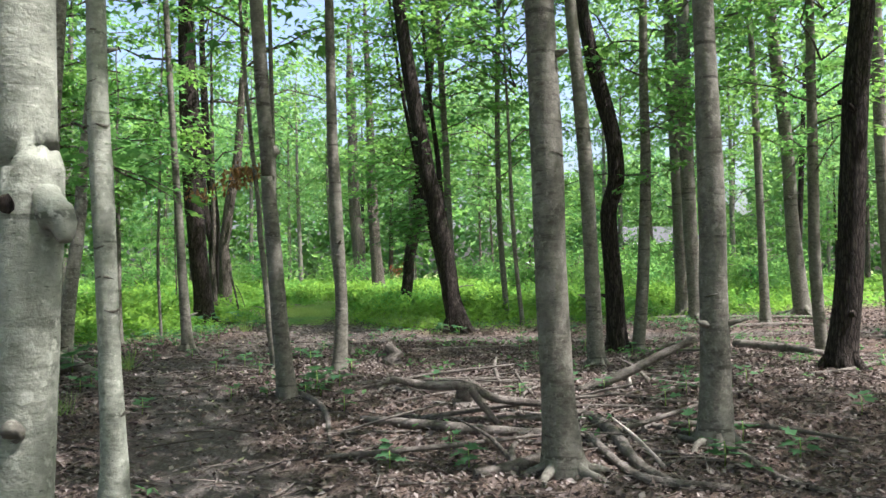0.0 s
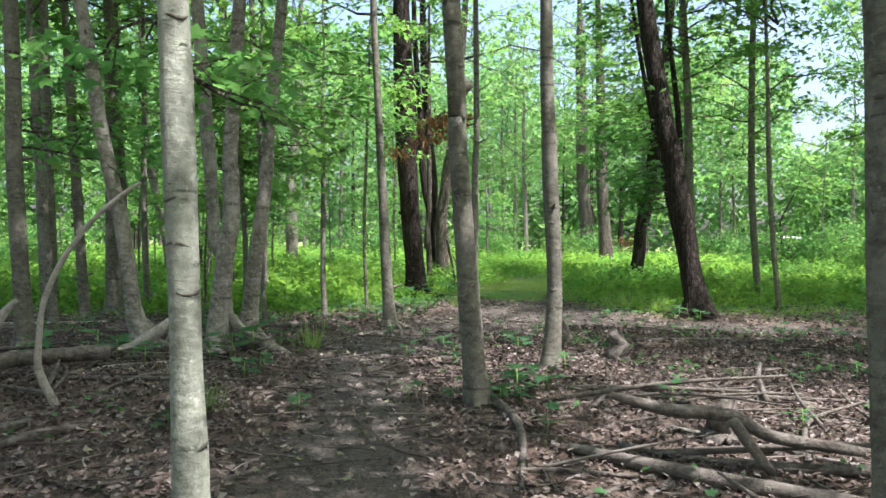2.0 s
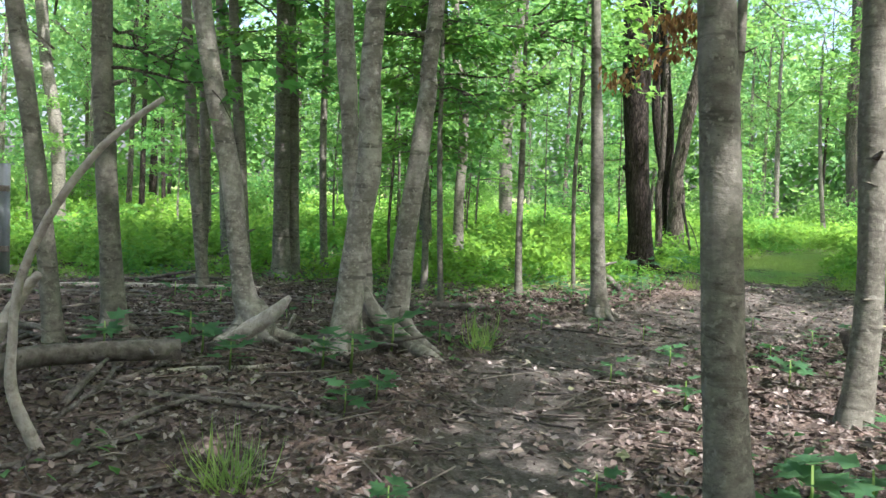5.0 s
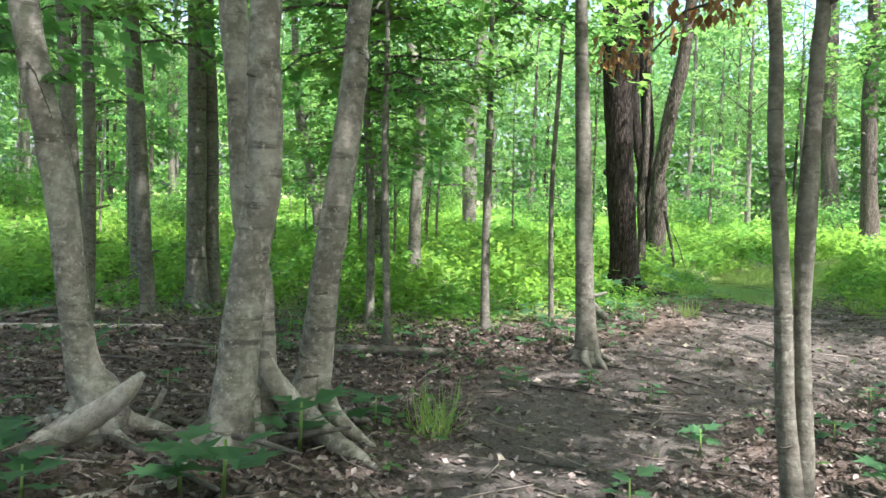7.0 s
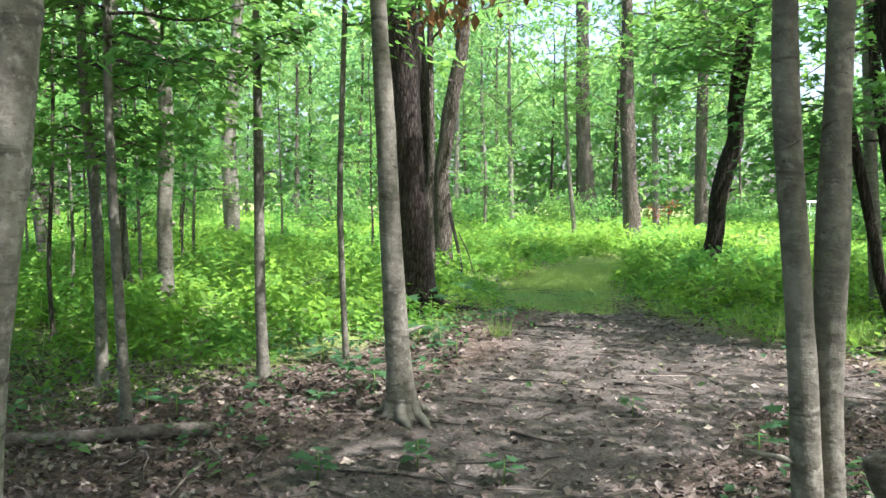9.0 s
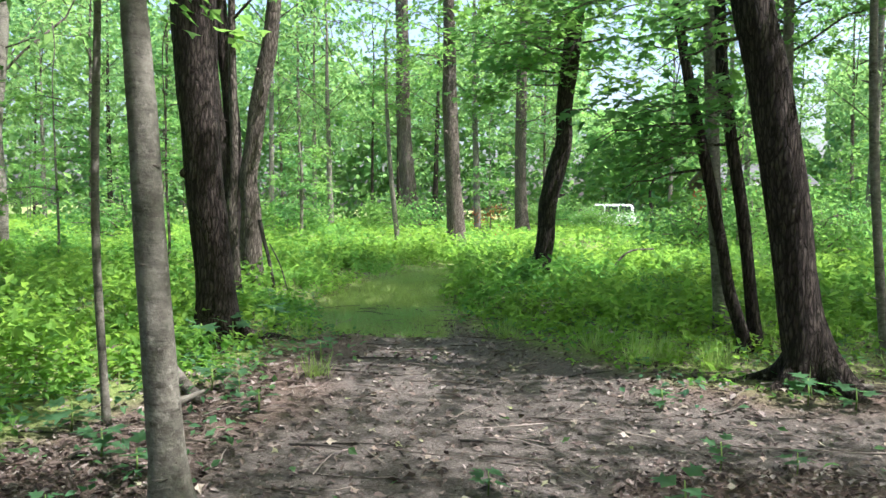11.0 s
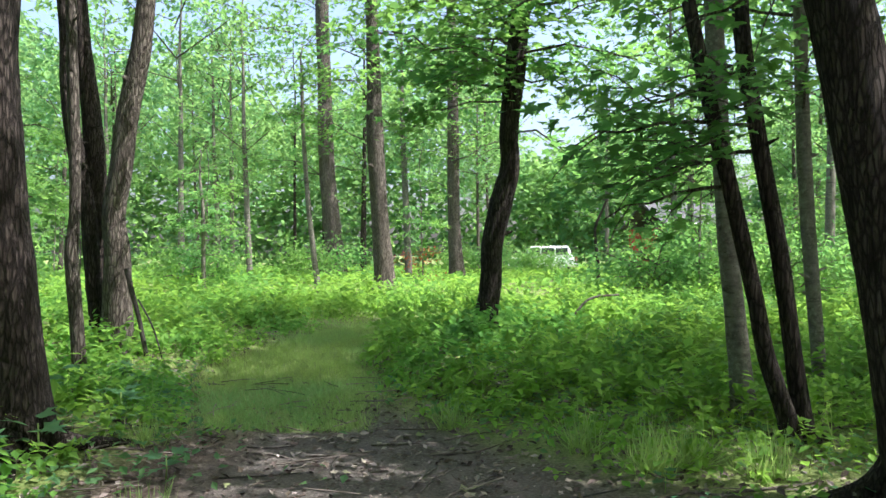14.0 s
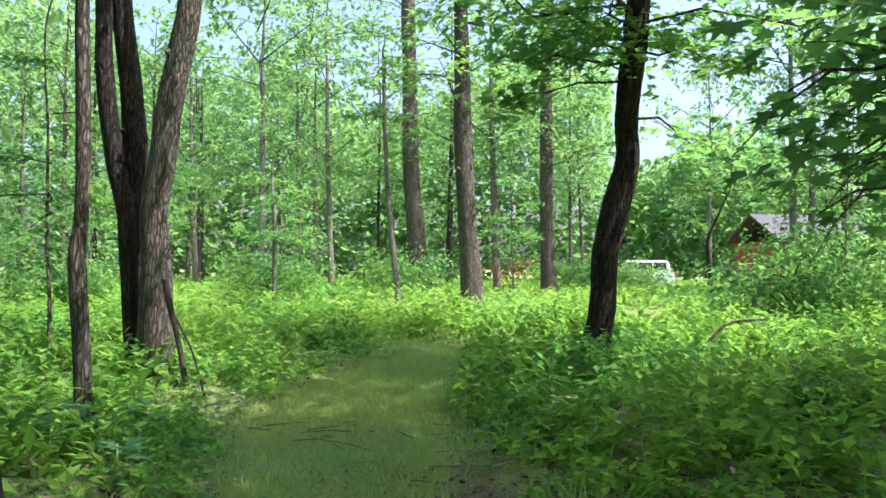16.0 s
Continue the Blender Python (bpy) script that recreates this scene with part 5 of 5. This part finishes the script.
def seedling(x, y, s, leaves=8, seed=0):
    q = random.Random(seed)
    top = new("seedling")
    top.matrix_basis = pose(x, y, gz(x, y))
    tagged(top, "small broad-leaved green seedling in the leaf litter", "seedling", "seedlings")
    h = 0.16 * s
    child("stem", SEEDLING_STEM, top, "", Matrix.Diagonal((s * 0.5, s * 0.5, h, 1)))
    for k in range(leaves):
        a = k * 137 + q.uniform(-25, 25)
        z = h * (0.35 + 0.65 * (k + 1) / leaves)
        size = s * q.uniform(0.09, 0.15)
        child("leaf", SEEDLING_LEAF, top, "", pose(0, 0, z, q.uniform(-15, 25), q.uniform(-15, 15), a) @ Matrix.Diagonal((size, size, size, 1)) @ pose(0, 0.25, 0))


for k, (x, y, s) in enumerate(((-4.68, 10.29, 1.9), (-4.50, 9.54, 1.9), (-4.73, 9.50, 1.5), (-2.84, 7.70, 0.9), (-2.17, 8.33, 0.9), (-3.53, 7.04, 0.8), (-3.87, 8.69, 1.1), (-4.13, 13.41, 1.0), (-3.56, 13.21, 1.0), (-2.83, 14.99, 0.9), (-4.62, 12.99, 1.0), (-1.36, 8.73, 1.4), (-1.14, 8.91, 1.2), (0.17, 5.86, 1.0), (-0.40, 5.94, 0.9), (2.02, 5.91, 1.2), (-6.03, 9.40, 1.7), (-5.58, 9.13, 1.6), (-5.15, 9.00, 1.3), (-4.75, 11.12, 1.2), (-2.92, 11.98, 1.1), (-5.80, 19.13, 1.8), (-5.53, 19.43, 1.6), (-0.04, 17.04, 1.4), (0.32, 16.95, 1.2), (-1.29, 16.96, 1.0), (-3.90, 9.04, 1.0), (-6.21, 8.75, 1.5), (-5.72, 15.87, 1.4), (-5.27, 15.31, 1.3), (-4.92, 14.98, 1.2), (-5.12, 17.20, 1.4), (-2.22, 12.64, 1.0), (-1.90, 11.63, 1.3), (-6.11, 21.61, 1.8), (-5.67, 22.13, 1.7), (-5.37, 20.86, 1.5), (2.85, 9.68, 0.9), (4.11, 7.28, 0.9), (2.66, 6.13, 1.0))):
    seedling(x, y, s, 7 + k % 4, k)
for k in range(120):
    q = random.Random(500 + k)
    x, y = q.uniform(-9, 6), q.uniform(6, 20)
    if float(dirt_at(x, y)) < 0.6 and float(green_at(x, y)) < 0.6:
        seedling(x, y, q.uniform(0.6, 1.2), 6, 900 + k)


def tuft(x, y, h, n, seed):
    q = np.random.RandomState(seed)
    v, f = scatter(np.stack([0.06 * q.randn(n), 0.06 * q.randn(n), np.zeros(n)], -1), q.rand(n) * 6.28, 0.8 + 0.3 * q.randn(n), 0.3 * q.randn(n), h * (0.45 + 0.6 * q.rand(n)), FINE_BLADE)
    ob = new("grass_tuft", raw_mesh("grass_tuft", v, f, GRASS))
    ob.location = (x, y, gz(x, y) - 0.01)
    tagged(ob, "single tuft of fine green grass blades", "grass", "grass tufts")


for k, (x, y, h) in enumerate(((-3.61, 7.54, 0.35), (-4.41, 11.27, 0.4), (-1.10, 18.61, 0.45), (-0.76, 18.78, 0.4), (-4.32, 17.80, 0.3), (-1.46, 19.21, 0.4), (-0.35, 18.46, 0.4), (-2.35, 20.22, 0.35), (-4.80, 19.70, 0.3))):
    tuft(x, y, h, 110, k)

def rotten_stump(x, y, r, h, seed):
    """A broken stump with a jagged top."""
    q = np.random.RandomState(seed)
    z = np.array([-0.1, 0.0, 0.3, 0.6, 0.85, 1.0]) * h
    c = np.stack([0.04 * q.randn(6), 0.04 * q.randn(6), z], -1)
    v, f = tube(c, r * np.array([1.5, 1.35, 1.05, 0.95, 0.9, 0.75]), 18, 0.12, seed)
    top = v[:, 2] > 0.8 * h
    v[top, 2] += h * (0.35 * q.rand(int(top.sum())) - 0.2)
    ob = new("rotten_stump", raw_mesh("rotten_stump", v, f, DEAD["dead"], True))
    ob.location = (x, y, gz(x, y))
    tagged(ob, "short rotten tree stump with a jagged top", "stump")


rotten_stump(-0.70, 11.55, 0.095, 0.3, 2)
rotten_stump(0.20, 7.76, 0.10, 0.22, 5)

# ---- things beyond the wood ----

WHITE = plain("white_car_paint", (0.75, 0.76, 0.78), 0.25, 0, 0.05)
GLASS = plain("dark_car_glass", (0.05, 0.06, 0.07), 0.08, 0, 0.1)
RUBBER = plain("tyre_rubber", (0.02, 0.02, 0.02), 0.8)
STEEL = plain("wheel_steel", (0.5, 0.5, 0.52), 0.35, 0.9)
RED = plain("red_painted_boards", (0.42, 0.045, 0.03), 0.7, 0, 0.3, 3)
TRIM = plain("white_trim_paint", (0.75, 0.75, 0.72), 0.6, 0, 0.1)
ROOF = plain("grey_shingles", (0.10, 0.10, 0.105), 0.9, 0, 0.4, 8)
SHEET = plain("grey_weathered_sheet", (0.30, 0.32, 0.34), 0.6, 0.2, 0.45, 2.5)
LAMP = plain("red_lamp_glass", (0.35, 0.02, 0.02), 0.3)


def box_part(name, size, at, material, parent, bevel=0.0, taper=None):
    bm = bmesh.new()
    bmesh.ops.create_cube(bm, size=1)
    bmesh.ops.scale(bm, vec=size, verts=bm.verts)
    if taper:
        for v in bm.verts:
            if v.co.z > 0:
                v.co.x *= taper[0]
                v.co.y *= taper[1]
    if bevel:
        bmesh.ops.bevel(bm, geom=list(bm.edges), offset=bevel, segments=2, affect="EDGES", profile=0.5)
    me = bpy.data.meshes.new(name)
    bm.to_mesh(me)
    bm.free()
    me.materials.append(material)
    return child(name, me, parent, "", Matrix.Translation(at))


def parked_car(x, y, turn):
    top = new("parked_car")
    top.matrix_basis = pose(x, y, gz(x, y), 0, 0, turn)
    tagged(top, "white estate car parked on a gravel drive", "car")
    body = box_part("body", (4.5, 1.8, 0.62), (0, 0, 0.68), WHITE, top, 0.12, (0.97, 0.94))
    cabin = box_part("cabin", (2.9, 1.6, 0.72), (-0.55, 0, 1.34), WHITE, top, 0.1, (0.82, 0.84))
    for s in (-1, 1):
        for at, w in ((-1.35, 0.75), (-0.5, 0.8), (0.35, 0.7)):
            box_part("side_window", (w, 0.05, 0.42), (at, s * 0.765, 1.36), GLASS, top, 0.02)
        box_part("headlight", (0.08, 0.35, 0.16), (2.21, s * 0.62, 0.82), TRIM, top, 0.02)
        box_part("tail_light", (0.08, 0.22, 0.34), (-2.2, s * 0.72, 0.88), LAMP, top, 0.02)
        box_part("door_handle", (0.18, 0.04, 0.04), (-0.1, s * 0.91, 0.92), STEEL, top, 0.01)
        for at in (-1.4, 1.4):
            v, f = tube(np.array([(at, s * 0.70, 0.34), (at, s * 0.78, 0.34), (at, s * 0.92, 0.34)]), [0.32, 0.34, 0.33], 20)
            wheel = child("wheel", raw_mesh("wheel", v, f, RUBBER, True), top)
            v, f = tube(np.array([(at, s * 0.90, 0.34), (at, s * 0.935, 0.34)]), [0.21, 0.19], 16)
            child("rim", raw_mesh("rim", v, f, STEEL, True), wheel)
    box_part("rear_window", (0.05, 1.1, 0.4), (-1.93, 0, 1.38), GLASS, top, 0.02)
    box_part("windscreen", (0.06, 1.2, 0.42), (0.86, 0, 1.36), GLASS, top, 0.02)
    box_part("bumper", (0.16, 1.7, 0.2), (-2.25, 0, 0.5), STEEL, top, 0.04)


parked_car(7.3, 64.5, 163)


def cabin_house(x, y, turn):
    top = new("red_house")
    top.matrix_basis = pose(x, y, gz(x, y), 0, 0, turn)
    tagged(top, "red boarded house with white fascia behind the trees", "house")
    for k in range(18):
        box_part("board", (0.29, 0.06, 2.7), (-2.55 + 0.3 * k, -2.5, 1.35), RED, top, 0.008)
    box_part("wall", (5.4, 4.9, 2.7), (0, 0.02, 1.35), RED, top)
    box_part("fascia", (5.9, 0.08, 0.26), (0, -2.85, 2.82), TRIM, top, 0.01)
    for s in (-1, 1):
        slab = box_part("roof_slope", (6.1, 3.3, 0.12), (0, s * 1.42, 3.55), ROOF, top, 0.01)
        slab.matrix_basis = pose(0, s * 1.42, 3.5, -s * 26)
    for at in (-1.4, 1.3):
        win = box_part("window", (1.1, 0.06, 1.1), (at, -2.56, 1.5), TRIM, top, 0.01)
        box_part("pane", (0.46, 0.04, 0.94), (-0.26, -0.03, 0), GLASS, win, 0.005)
        box_part("pane", (0.46, 0.04, 0.94), (0.26, -0.03, 0), GLASS, win, 0.005)


cabin_house(15.6, 61.0, 8)


def sheet_fence(x, y, turn, panels):
    """Upright grey sheets, each corrugated, on two rails."""
    top = new("sheet_fence")
    top.matrix_basis = pose(x, y, gz(x, y), 0, 0, turn)
    tagged(top, "grey weathered corrugated sheet fence with flaking paint", "fence")
    u = np.linspace(0, 0.6, 41)
    prof = 0.018 * np.sin(u / 0.6 * 2 * math.pi * 5)
    vs = np.concatenate([np.stack([u, prof + d, np.full(41, z)], -1) for z, d in ((-0.05, 0.0), (1.48, 0.0), (1.48, 0.006), (-0.05, 0.006))])
    fs = [(a * 41 + k, a * 41 + k + 1, ((a + 1) % 4) * 41 + k + 1, ((a + 1) % 4) * 41 + k) for a in range(4) for k in range(40)]
    panel = raw_mesh("sheet_panel", vs, fs, SHEET, True)
    for k in range(panels):
        child("sheet_panel", panel, top, "", pose(0.585 * k, 0.012 * (k % 2), 0.01 * (k % 3)))
    for z in (0.35, 1.15):
        box_part("rail", (0.585 * panels, 0.05, 0.08), (0.585 * panels / 2, 0.07, z), DEAD["dead"], top, 0.006)


sheet_fence(-11.55, 11.12, 232, 5)
